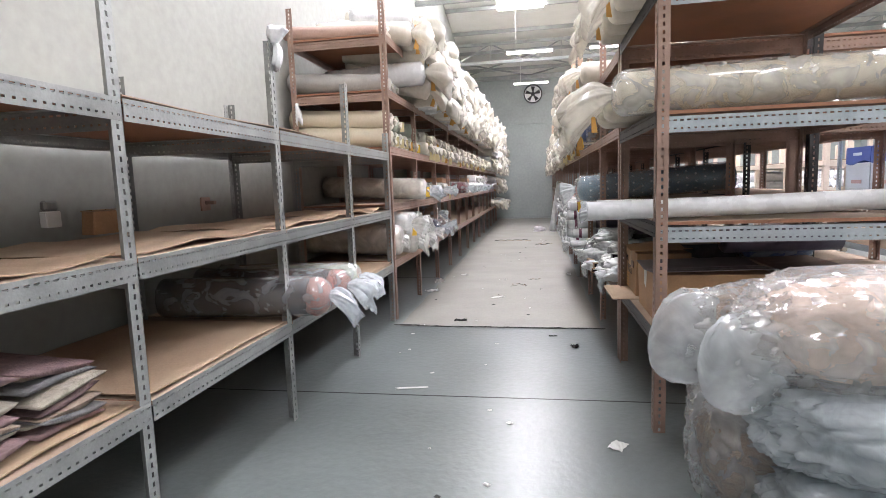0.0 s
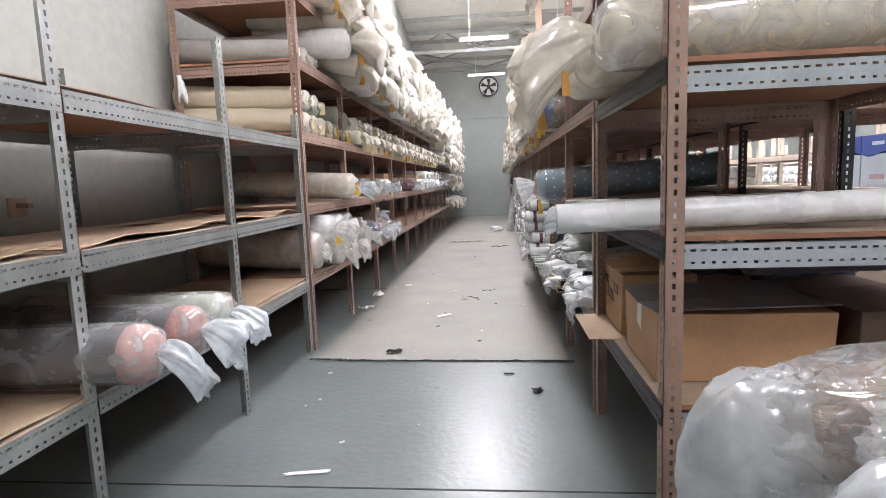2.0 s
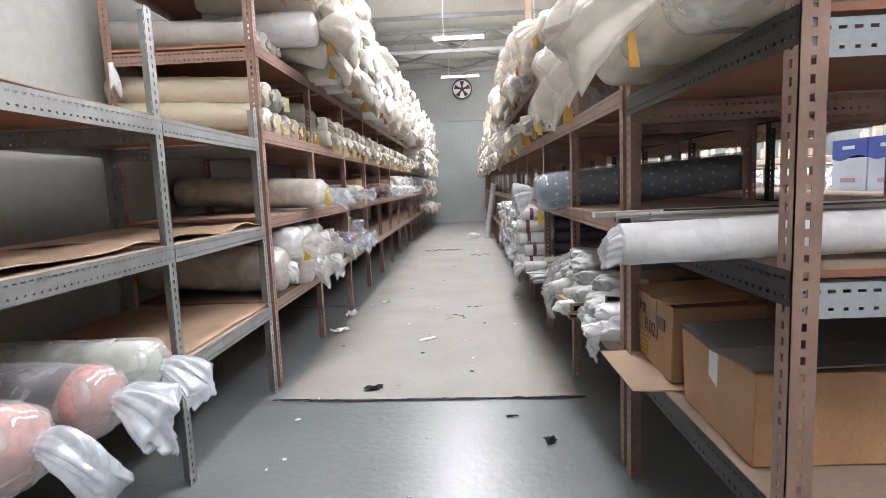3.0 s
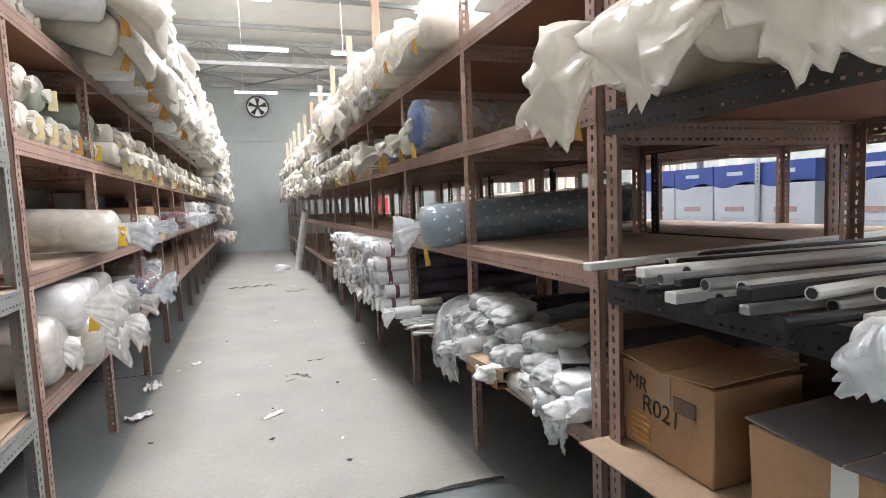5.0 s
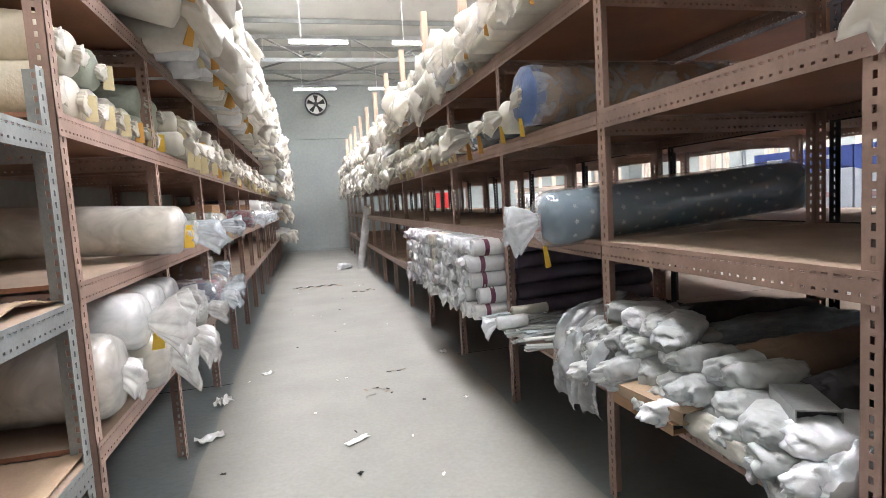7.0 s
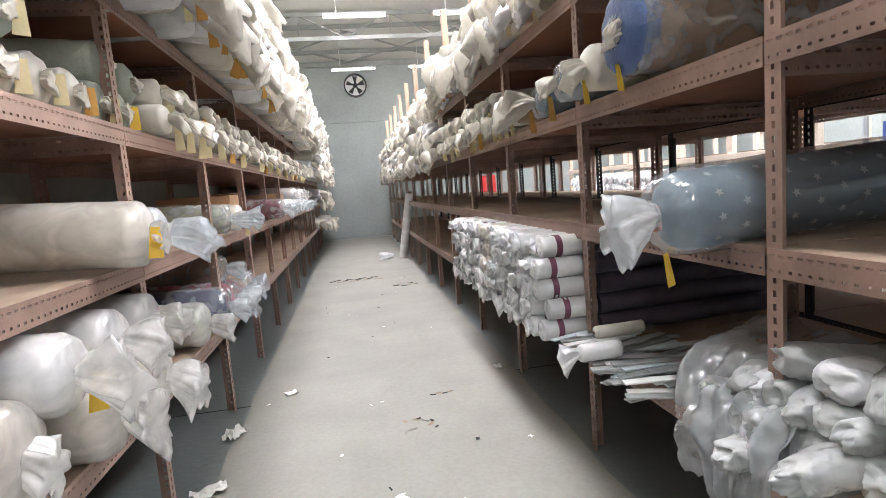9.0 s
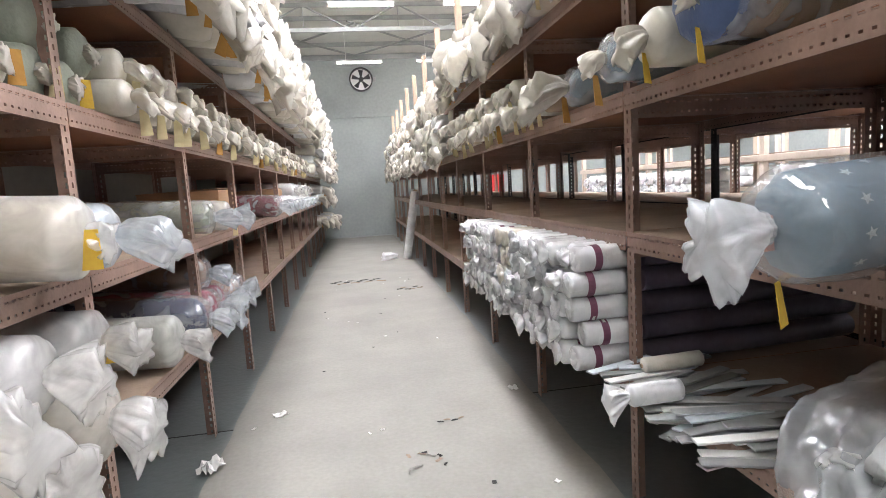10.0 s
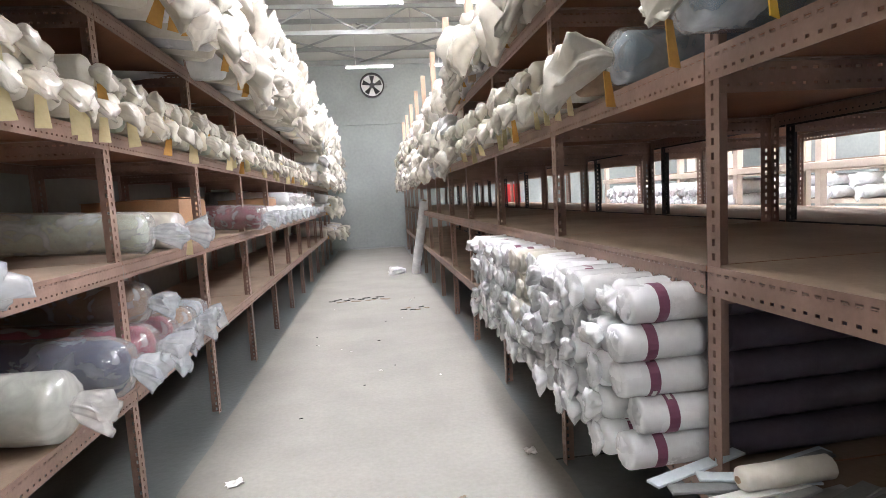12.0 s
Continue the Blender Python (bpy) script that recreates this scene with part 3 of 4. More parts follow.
for z in (1.98, 2.16, 2.33):
    y = 16.2
    while y < 21.9:
        put(T_BIG, place_roll(-1.18 + R0.uniform(-0.08, 0.1), y, z, False, R0.uniform(-15, 15), R0.uniform(0, 12), 0, R0.uniform(0.85, 1.1)), True)
        y += R0.uniform(0.19, 0.24)
for z in (0.76, 1.37, 1.55):
    y = 18.0 if z > 1 else 19.0
    while y < 21.9:
        put(T_BIG, place_roll(-1.25 + R0.uniform(-0.1, 0.12), y, z, False, R0.uniform(-15, 15), R0.uniform(0, 12), 0, R0.uniform(0.85, 1.1)), True)
        y += R0.uniform(0.22, 0.3)
# the other side: top shelf and the shelf below it
for layer, z in enumerate((2.53, 2.69, 2.84)):
    y = (7.5, 7.3, 8.2)[layer]
    while y < 21.5:
        put(T_BIG, place_roll(0.64 + R0.uniform(-0.1, 0.06) + 0.07 * layer + (0.13 if y > 10.5 else 0.03), y, z + R0.uniform(-0.02, 0.04), True, R0.uniform(-18, 18), R0.uniform(0, 16), R0.uniform(-25, 25), R0.uniform(0.85, 1.12)), y > FAR_Y)
        y += R0.uniform(0.20, 0.29)
for layer, z in enumerate((1.93, 2.08, 2.24)):
    y = (8.35, 8.5, 11.2)[layer]
    while y < 21.5:
        put(T_SMALL if y < 11 else T_BIG, place_roll(0.63 + R0.uniform(-0.05, 0.04) + (0.1 if y > 11 else 0), y, z, True, R0.uniform(-8, 8), R0.uniform(0, 8), R0.uniform(-25, 25), R0.uniform(0.9, 1.2)), y > FAR_Y)
        y += R0.uniform(0.2, 0.3) if y > 11 else R0.uniform(0.17, 0.22)
far = thing("far_rolls", "distant piles of cream plastic wrapped rolls on the racks", "wrapped rolls", pose(0, 0, 0), kind="stuff")
for k in FARV:
    tagged(part("roll_ends", mesh("roll_ends", FARV[k], FARF[k], True), bpy.data.materials[k], far), kind="stuff")

# ---- goods on the left racks ----
# rolls with coral cores in clear film on the grey rack
roll("coral fabric roll in clear plastic film on the lower shelf", place_roll(-1.19, 3.23, 0.775, False, 4), 0.125, 1.1, CLEAR, BLUISH, 101, (0.17, 0.09), DARKF, droop=0.7, lump=0.08, res=(20, 30), group="clear bagged rolls", dome=0.9)
roll("coral fabric roll in clear plastic film on the lower shelf", place_roll(-1.18, 3.54, 0.775, False, -3), 0.12, 1.15, CLEAR, BLUISH, 102, (0.18, 0.09), DARKF, droop=0.5, lump=0.08, res=(20, 30), group="clear bagged rolls", dome=0.9)
roll("grey patterned roll in clear plastic film on the lower shelf", place_roll(-1.21, 3.88, 0.77, False, 2), 0.12, 1.1, CLEAR, BLUISH, 103, (0.16, 0.09), GREENISH, droop=0.5, lump=0.08, res=(20, 30), group="clear bagged rolls", dome=0.9)


def cluster(m, R, material, parent, seed, sx=0.8):
    """The bunched cloth end seen inside a clear bag."""
    def fn(u, a):
        t = math.pi * u
        d = Vector((-math.cos(t) * sx, math.sin(t) * math.cos(a), math.sin(t) * math.sin(a)))
        k = R * (1 + 0.10 * ridge(d, 2.2, seed) + 0.05 * ridge(d, 6, seed + 1))
        return d * k
    return part("cloth_end", surf("cloth_end", 14, 22, fn, material, False), None, parent, "bunched coral cloth", m=m)


for o in [o for o in scene.objects if o.name.startswith("wrapped_roll") and "coral" in str(o.get("label"))]:
    cluster(pose(-0.10, 0, -0.003), 0.112, PINK, o, 7)


def L(label, y, z, R, skin_mat, tail_mat, seed, x=-1.2, tail=(0.22, 0.14), **k):
    return roll(label, place_roll(x - (0.22 if z < 1.2 else 0.15), y, z, False, k.pop("turn", 0), k.pop("tip", 3)), R, k.pop("length", 1.1), skin_mat, tail_mat, seed, (tail[0] * 0.62, tail[1] * 0.66), droop=0.5 * k.pop("droop", 0.4), **k)


# second shelf of the brown rack
L("thick beige carpet roll wrapped in milky plastic", 5.92, 0.845, 0.175, MILKY, MILKY, 110, -1.16, (0.12, 0.10), inner=BEIGE, lump=0.03, res=(18, 30), neck=0.3, droop=0.8)
L("white plastic wrapped roll with a yellow label", 6.12, 1.02, 0.125, MILKY, MILKY, 111, -1.1, (0.26, 0.17), inner=WHITEP, tag=TAGY, res=(18, 30), tag_at=(0.02, 0.05, -0.02), tag_scale=1.4)
L("milky plastic wrapped roll with a knotted end", 6.33, 0.80, 0.15, MILKY, MILKY, 112, -1.08, (0.20, 0.17), inner=CREAMROLL, res=(18, 30), droop=0.8)
L("white plastic wrapped roll with a yellow label", 6.55, 1.01, 0.125, MILKY, MILKY, 113, -1.14, (0.24, 0.15), inner=WHITEP, res=(18, 30))
L("milky plastic wrapped roll with a knotted end", 6.72, 0.79, 0.14, MILKY, MILKY, 114, -1.06, (0.22, 0.16), inner=CREAMROLL, res=(18, 30), droop=0.7)
L("white plastic wrapped roll with a yellow label", 6.95, 1.0, 0.12, MILKY, MILKY, 115, -1.16, (0.22, 0.14), inner=WHITEP, tag=TAGY, res=(18, 30), tag_at=(0.0, 0.02, 0.02), tag_scale=1.2)
L("white net wrapped roll with a frayed end", 7.72, 0.79, 0.13, MILKY, MILKY, 116, -1.14, (0.22, 0.12), inner=GREENISH, res=(18, 28), droop=0.6)
L("navy and coral roll in clear plastic net", 8.15, 0.80, 0.14, CLEAR, BLUISH, 117, -1.1, (0.20, 0.12), inner=NAVY, res=(18, 28), dome=0.9)
L("maroon fabric roll in clear plastic net", 8.52, 0.79, 0.13, CLEAR, BLUISH, 118, -1.13, (0.24, 0.13), inner=MAROON, res=(18, 28), dome=0.9)
L("maroon fabric roll in clear plastic net", 8.86, 0.78, 0.12, CLEAR, BLUISH, 119, -1.16, (0.2, 0.12), inner=MAROON, res=(16, 24), dome=0.9)
L("brown striped roll in clear plastic film", 8.7, 1.0, 0.115, CLEAR, BLUISH, 120, -1.22, (0.2, 0.12), inner=TAN, res=(16, 24), dome=0.9)
L("brown striped roll in clear plastic film", 9.2, 0.77, 0.115, CLEAR, BLUISH, 121, -1.16, (0.2, 0.12), inner=TAN, res=(16, 24), dome=0.9)
L("grey roll in clear plastic film", 9.5, 0.77, 0.11, CLEAR, BLUISH, 122, -1.18, (0.18, 0.11), inner=GREYCLOTH, res=(16, 24), dome=0.9)
# third shelf
L("long cream carpet roll with a yellow label", 6.64, 1.40, 0.13, MILKY, MILKY, 130, -1.09, (0.10, 0.10), inner=CREAMROLL, tag=TAGY, lump=0.02, res=(18, 30), tag_at=(0.03, -0.06, 0.03), tag_scale=1.35, length=1.3)
L("pale blue plastic wrapped roll", 6.95, 1.385, 0.115, BLUISH, BLUISH, 131, -1.14, (0.32, 0.17), inner=PALEP, res=(18, 30), droop=0.5)
L("pale green roll in clear plastic film", 8.6, 1.38, 0.11, CLEAR, BLUISH, 132, -1.2, (0.25, 0.11), inner=GREENISH, res=(16, 26), droop=0.2, turn=6)
L("cream plastic wrapped roll with a card label", 9.04, 1.37, 0.11, MILKY, BLUISH, 133, -1.2, (0.26, 0.11), inner=CREAMROLL, tag=TAGC, res=(16, 26), droop=0.2)
L("maroon fabric roll in clear film", 11.0, 1.38, 0.12, CLEAR, BLUISH, 134, -1.1, (0.2, 0.12), inner=MAROON, res=(14, 24))
L("maroon fabric roll in clear film", 11.3, 1.38, 0.12, CLEAR, BLUISH, 135, -1.12, (0.2, 0.12), inner=MAROON, res=(14, 24))
for i in range(9):
    L("white plastic wrapped roll on the third shelf", 12.0 + 0.5 * i, 1.37, 0.11, WHITEP, BLUISH, 140 + i, -1.18, (0.2, 0.12), res=(10, 16))
for i in range(5):
    L("white plastic wrapped roll on the third shelf", 13.4 + 0.6 * i, 1.56, 0.1, WHITEP, MILKY, 150 + i, -1.2, (0.16, 0.1), res=(10, 16))
# fourth shelf: thicker rolls near the start of the run
for i, (y, z, sk, tg) in enumerate(((5.84, 1.975, CREAMROLL, None), (5.88, 2.165, CREAMROLL, None), (6.07, 1.975, CREAM, TAGC), (6.09, 2.17, CREAM, None), (6.29, 1.97, CREAM, TAGC), (6.33, 2.16, GREENISH, TAGC), (6.52, 1.97, CREAM, TAGC), (6.75, 1.965, CREAM, TAGO), (6.98, 1.965, GREENISH, TAGC), (7.2, 1.96, GREENISH, TAGY), (7.05, 2.15, GREENISH, None), (7.36, 2.12, GREENISH, None))):
    L("thick roll in cream plastic with pale card labels", y, z, 0.098, sk, CREAM, 160 + i, -1.33, (0.07, 0.06), tag=tg, res=(12, 22), lump=0.07, tag_at=(0.04, 0.02, 0.03), tag_scale=1.2)
L("pinkish cloth roll on the top shelf", 5.9, 3.10, 0.07, mat("pink_cloth", (0.60, 0.43, 0.36), 0.8, 0, 0.15, 6, 60, 0.2), CREAM, 175, -1.38, (0.16, 0.1), res=(12, 20))
for i in range(3):
    L("pale grey wrapped roll", 5.95 + 0.24 * i, 2.57, 0.10, mat("pale_grey_wrap", (0.55, 0.53, 0.50), 0.5), CREAM, 176 + i, -1.36, (0.05, 0.05), res=(12, 20))


def carton(name, label, lo, hi, material, flap=0.0, tape=None, group="", top=None):
    c = thing(name, label, "cardboard box", pose((lo[0] + hi[0]) / 2, (lo[1] + hi[1]) / 2, lo[2]), group)
    dx, dy, h = (hi[0] - lo[0]) / 2, (hi[1] - lo[1]) / 2, hi[2] - lo[2]
    bm = box_bm((-dx, -dy, 0.001), (dx, dy, h), 0.004)
    for v in bm.verts:
        v.co.x += 0.006 * math.sin(9 * v.co.z + 5 * v.co.y)
        v.co.y += 0.006 * math.sin(7 * v.co.z + 3 * v.co.x)
    part("body", bm, material, c)
    for sgn in (-1, 1):
        b = box_bm((-dx - flap, min(0, sgn * (dy + flap)) + 0.003, h + 0.002), (dx + flap, max(0, sgn * (dy + flap)) - 0.003, h + 0.007))
        for v in b.verts:
            v.co.z += 0.02 * abs(v.co.y) / dy * (1 if flap else 0) + 0.008 * math.sin(6 * v.co.x)
        part("flap", b, top or material, c)
    if tape:
        part("tape", box_bm((-dx - 0.003, -0.03, h * 0.55), (-dx + 0.001, 0.03, h)), tape, c, "strip of packing tape")
    return c


carton("carton", "plain brown cardboard box on the third shelf", (-2.2, 9.62, 1.27), (-1.56, 10.25, 1.57), CARTON)
carton("carton", "plain brown cardboard box on the third shelf", (-2.1, 12.6, 1.27), (-1.5, 13.2, 1.58), CARTON)
b1 = carton("carton", "brown cardboard box with handwritten marks and open flaps", (0.77, 3.99, 0.613), (1.13, 4.40, 0.915), CARTON, 0.01, CARD)
b2 = carton("carton", "scuffed cardboard box with a dusty mauve-grey top and torn tape", (0.76, 3.36, 0.602), (1.42, 3.86, 0.87), CARTON, 0.01, PAPER, top=mat("dusty_mauve_card", (0.20, 0.175, 0.185), 0.75, 0, 0.3, 4, 50, 0.15))
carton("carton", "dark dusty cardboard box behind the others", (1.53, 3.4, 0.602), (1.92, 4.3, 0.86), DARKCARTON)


def writing(text, size, m, parent, material=INK_AND_SHADE):
    cu = bpy.data.curves.new("writing", "FONT")
    cu.body, cu.size, cu.extrude = text, size, 0.0006
    tmp = bpy.data.objects.new("tmp", cu)
    scene.collection.objects.link(tmp)
    me = bpy.data.meshes.new_from_object(tmp.evaluated_get(bpy.context.evaluated_depsgraph_get()))
    bpy.data.objects.remove(tmp)
    me.materials.clear()
    return part("writing", me, material, parent, "black handwritten marker letters", m=m)


face = pose(-0.188, 0.17, 0.22, 90, 0, -90)
writing("MR", 0.07, face @ pose(0, 0, 0, 0, 0, -6), b1)
writing("R021", 0.085, pose(-0.188, 0.10, 0.145, 90, 0, -90) @ pose(0, 0, 0, 0, 0, -4), b1)
for i in range(5):
    part("printed_line", box_bm((-0.189, 0.06 - 0.0, 0.03 + 0.022 * i), (-0.186, 0.15, 0.037 + 0.022 * i)), TAGO, b1)
part("printed_block", box_bm((-0.189, -0.14, 0.19), (-0.186, -0.05, 0.24)), DARKCARTON, b1)
part("tape_strip", box_bm((-0.20, -0.04, 0.2675), (0.3, 0.03, 0.2705)), PAPER, b2, "torn white tape")


def sheet(name, label, x0, x1, y0, y1, z, material, wave, seed, category="cardboard sheet"):
    """A loose board or sheet that does not lie quite flat."""
    bm = bmesh.new()
    nx, ny = 8, 12
    g = [[bm.verts.new((x0 + (x1 - x0) * i / nx, y0 + (y1 - y0) * j / ny, z + wave * max(0, rn((i * 0.35, j * 0.3, 0), 1, seed)) + wave * 0.8 * (i / nx) ** 3 * (0.5 + 0.5 * math.sin(j * 0.9 + seed)))) for j in range(ny + 1)] for i in range(nx + 1)]
    for i in range(nx):
        for j in range(ny):
            bm.faces.new((g[i][j], g[i + 1][j], g[i + 1][j + 1], g[i][j + 1]))
    e = bmesh.ops.extrude_face_region(bm, geom=bm.faces[:])
    for v in [q for q in e["geom"] if isinstance(q, bmesh.types.BMVert)]:
        v.co.z += 0.005
    bmesh.ops.recalc_face_normals(bm, faces=bm.faces[:])
    return tagged(part(name, bm, material), label, category, "loose sheets on the shelves")


for i, y in enumerate((0.62, 1.90, 3.17, 4.44)):
    sheet("cardboard_sheet", "warped brown cardboard sheet on the grey shelf", -2.46, -1.46 + 0.01 * (i % 2), y, y + 1.2, 0.632, CARD, 0.018, i)
    sheet("cardboard_sheet", "warped brown cardboard sheet on the grey shelf", -2.46, -1.47, y, y + 1.2, 1.202, CARD, 0.035, i + 9)
sheet("cardboard_sheet", "loose cardboard sheet sticking out under the boxes", 0.60, 1.5, 3.93, 4.44, 0.603, CARD, 0.003, 31)
sheet("hardboard_sheet", "thin hardboard sheet lying on the top shelf", -2.4, -1.44, 1.9, 4.4, 1.803, DUSTY, 0.012, 33)

# folded carpet samples on the grey rack
SAMPLE = [mat("sample_" + n, c, 0.9, 0, 0.5, 20, 90, 0.5) for n, c in (("grey", (0.18, 0.175, 0.18)), ("tan", (0.36, 0.28, 0.22)), ("rose", (0.26, 0.17, 0.17)), ("cream", (0.45, 0.40, 0.33)))]
rs = random.Random(8)
for col, (yc, n) in enumerate(((0.95, 10), (1.28, 10), (1.60, 9))):
    for i in range(n):
        w, dx = 0.27 + rs.uniform(-0.02, 0.03), rs.uniform(-0.05, 0.05)
        def fn(u, a, i=i, w=w, dx=dx, yc=yc):
            x = -2.15 + 0.62 * u + dx
            y = yc + math.cos(a) * w / 2
            zz = 0.642 + 0.012 + i * 0.026 + math.sin(a) * 0.011 + 0.016 * math.sin(9 * y + i) * (0.3 + u) + 0.02 * (1 - u)
            return (x, y, zz)
        tagged(part("carpet_sample", surf("carpet_sample", 6, 14, fn, SAMPLE[(i + col) % 4])), "folded carpet sample in a wavy stack on the shelf", "carpet sample", "stacked carpet samples")
f = thing("wall_switch_box", "small white switch box with a grey cap on the wall", "switch box", pose(XL, 2.67, 1.28))
part("box", box_bm((0.001, -0.05, 0), (0.05, 0.05, 0.09), 0.006), WHITEM, f)
part("cap", box_bm((0.001, -0.045, 0.092), (0.045, 0.045, 0.15), 0.012), STEELW, f)
f = thing("wall_bracket", "small brown bracket fixed to the wall", "bracket", pose(XL, 4.15, 1.30))
part("plate", box_bm((0.001, -0.06, 0), (0.02, 0.06, 0.11), 0.004), BROWN, f)
part("arm", box_bm((0.02, -0.02, 0.05), (0.10, 0.02, 0.08), 0.004), BROWN, f)
carton("small_carton", "small brown box standing at the back of the shelf", (-2.48, 2.75, 1.225), (-2.4, 2.95, 1.36), CARTON)

# rag tied round an upright
f = thing("plastic_rag", "white plastic rag tied to the top of an upright", "rag", pose(LX + 0.01, 3.14, 2.30))
part("knot", tail_mesh(301, 0.03, 0.09, 0.05, 0.2), WHITEP, f, m=pose(0, 0, 0, 0, -80, 0))
part("loose_end", tail_mesh(302, 0.02, 0.14, 0.04, 0.3), WHITEP, f, m=pose(0.01, 0, 0.0, 0, 75, 20))
f = thing("plastic_rag", "white plastic strip hanging from the shelf corner", "rag", pose(-2.42, 5.64, 2.36))
part("loose_end", tail_mesh(303, 0.02, 0.2, 0.03, 0.1), WHITEP, f, m=pose(0, 0, 0, 0, 80, 0))


# ---- goods on the right racks ----
def Rr(label, y, z, R, skin_mat, tail_mat, seed, x=0.5, tail=(0.22, 0.14), **k):
    return roll(label, place_roll(x + 0.05, y, z, True, k.pop("turn", 0), k.pop("tip", 1)), R, k.pop("length", 1.2), skin_mat, tail_mat, seed, tail and (tail[0] * 0.72, tail[1] * 0.72), **k)


# first bay, fourth shelf: long cream rolls with big loose ends
Rr("long cream roll in clear plastic with a loose gathered end", 3.36, 1.92, 0.13, CLEAR, CREAMF, 201, 0.46, (0.38, 0.18), inner=CREAMROLL, tag=TAGO, res=(24, 34), length=2.6, droop=0.45, tag_at=(0.1, 0.03, -0.12), dome=0.9, folds=6)
Rr("cream plastic wrapped roll with a loose gathered end", 3.76, 1.915, 0.12, CREAMF, CREAMF, 202, 0.46, (0.32, 0.17), inner=CREAMROLL, res=(24, 34), length=1.4, droop=0.55, dome=0.9, folds=6)
Rr("cream plastic wrapped roll with a loose gathered end", 4.12, 1.915, 0.12, CREAMF, CREAMF, 203, 0.46, (0.32, 0.17), inner=CREAMROLL, tag=TAGO, res=(24, 34), length=1.4, droop=0.5, dome=0.9, folds=6, tag_at=(0.12, 0, -0.14), tag_scale=1.3)
# the same bay, third shelf
Rr("white plastic film roll", 3.30, 1.258, 0.055, WHITEP, SOFTWHITE, 205, 0.32, (0.07, 0.06), res=(16, 22), length=2.3, lump=0.03, neck=0.75, dome=0.1)
rs = random.Random(12)
POLES = (WHITEM, BLACKP, WHITEM, ALU, BLACKP, ALU, WHITEM)
for i in range(26):
    y = 3.50 + 0.037 * (i % 24)
    lay = i // 13
    y = 3.52 + 0.066 * (i % 13) + 0.03 * lay
    x0 = 0.58 + rs.uniform(-0.06, 0.30)
    r = rs.uniform(0.011, 0.022)
    p = thing("pole", "thin metal or plastic pole lying on the shelf", "pole", pose(x0, y, 1.205 + 0.023 + 0.046 * lay, 0, 0, rs.uniform(-7, 7)), "poles on the third shelf")
    ln = rs.uniform(1.2, 1.9)
    if i % 3 == 0:
        part("shaft", box_bm((0, -r, -r * 0.7), (ln, r, r * 0.7), 0.003), (POLES[i % 7] if lay == 0 or i % 4 else WHITEM), p)
    else:
        part("shaft", tube_bm((0, 0, 0), (ln, 0, 0), r, 10), POLES[i % 7], p)
        # black disc paints the shade of a hollow on the solid end
        part("end_hole", tube_bm((-0.001, 0, 0), (0.002, 0, 0), r * 0.75, 10), INK_AND_SHADE, p)
# lower back of the bay
Rr("blue cloth pack in clear film behind the boxes", 4.2, 0.93, 0.1, CLEAR, CLEAR, 207, 1.45, None, inner=mat("blue_cloth", (0.10, 0.16, 0.34), 0.8, 0, 0.3), length=0.45)
Rr("dark shiny film roll", 3.8, 1.02, 0.08, BLACKR, BLACKR, 208, 1.2, None, length=0.7)

# second bay, low shelf: a heap of small packs in crumpled white plastic
def puff(label, m, size, material, seed, group="packs on the low shelf"):
    """A short crumpled plastic packet, pinched here and there."""
    def fn(u, a):
        th = math.pi * u
        d = Vector((-math.cos(th), math.sin(th) * math.cos(a), math.sin(th) * math.sin(a)))
        q = Vector([math.copysign(abs(v) ** 0.75, v) for v in d])
        e = Vector((d.x * size[0] / size[1], d.y, d.z))
        r = 1 + 0.16 * rn(e, 1.1, seed) + 0.15 * (ridge(e, 1.7, seed + 1) - 0.4) + 0.07 * ridge(e, 4.2, seed + 2)
        return Vector((q.x * size[0], q.y * size[1], max(q.z * size[2] * r, -size[2]) / r)) * r
    return tagged(part("strip_pack", surf("strip_pack", 26, 30, fn, material, False), m=m), label, "strip pack", group)


rs = random.Random(21)
PACK = (WHITEP, GREYPACK, MILKPACK, GREYPACK, MILKPACK)
k = 0
for lay in range(4):
    y = 4.60 + 0.06 * (lay % 2)
    while y < (6.1, 6.05, 5.9, 5.75)[lay]:
        w = rs.uniform(0.045, 0.075)
        ln = rs.uniform(0.09, 0.22)
        low = y < 4.95 and lay > 1
        if not low and not (lay == 3 and rs.random() < 0.35):
            puff("small pack in crumpled white plastic", place_roll(0.72 + rs.uniform(-0.05, 0.08) + 0.035 * lay, y, 0.655 + 0.083 * lay, True, rs.uniform(-40, 40), rs.uniform(-8, 8), rs.uniform(-25, 25)), (ln, w, 0.05), PACK[k % 5], 220 + k)
        y += w * 1.75
        k += 1
for i in range(9):
    puff("long pack of strips in dusty brown film", place_roll(1.35 + rs.uniform(-0.05, 0.08), 4.62 + 0.165 * i, 0.70 + 0.09 * (i % 2), True, rs.uniform(-5, 5)), (0.5, 0.085, 0.085), (TAN, DARKF, GREYCLOTH)[i % 3], 280 + i)


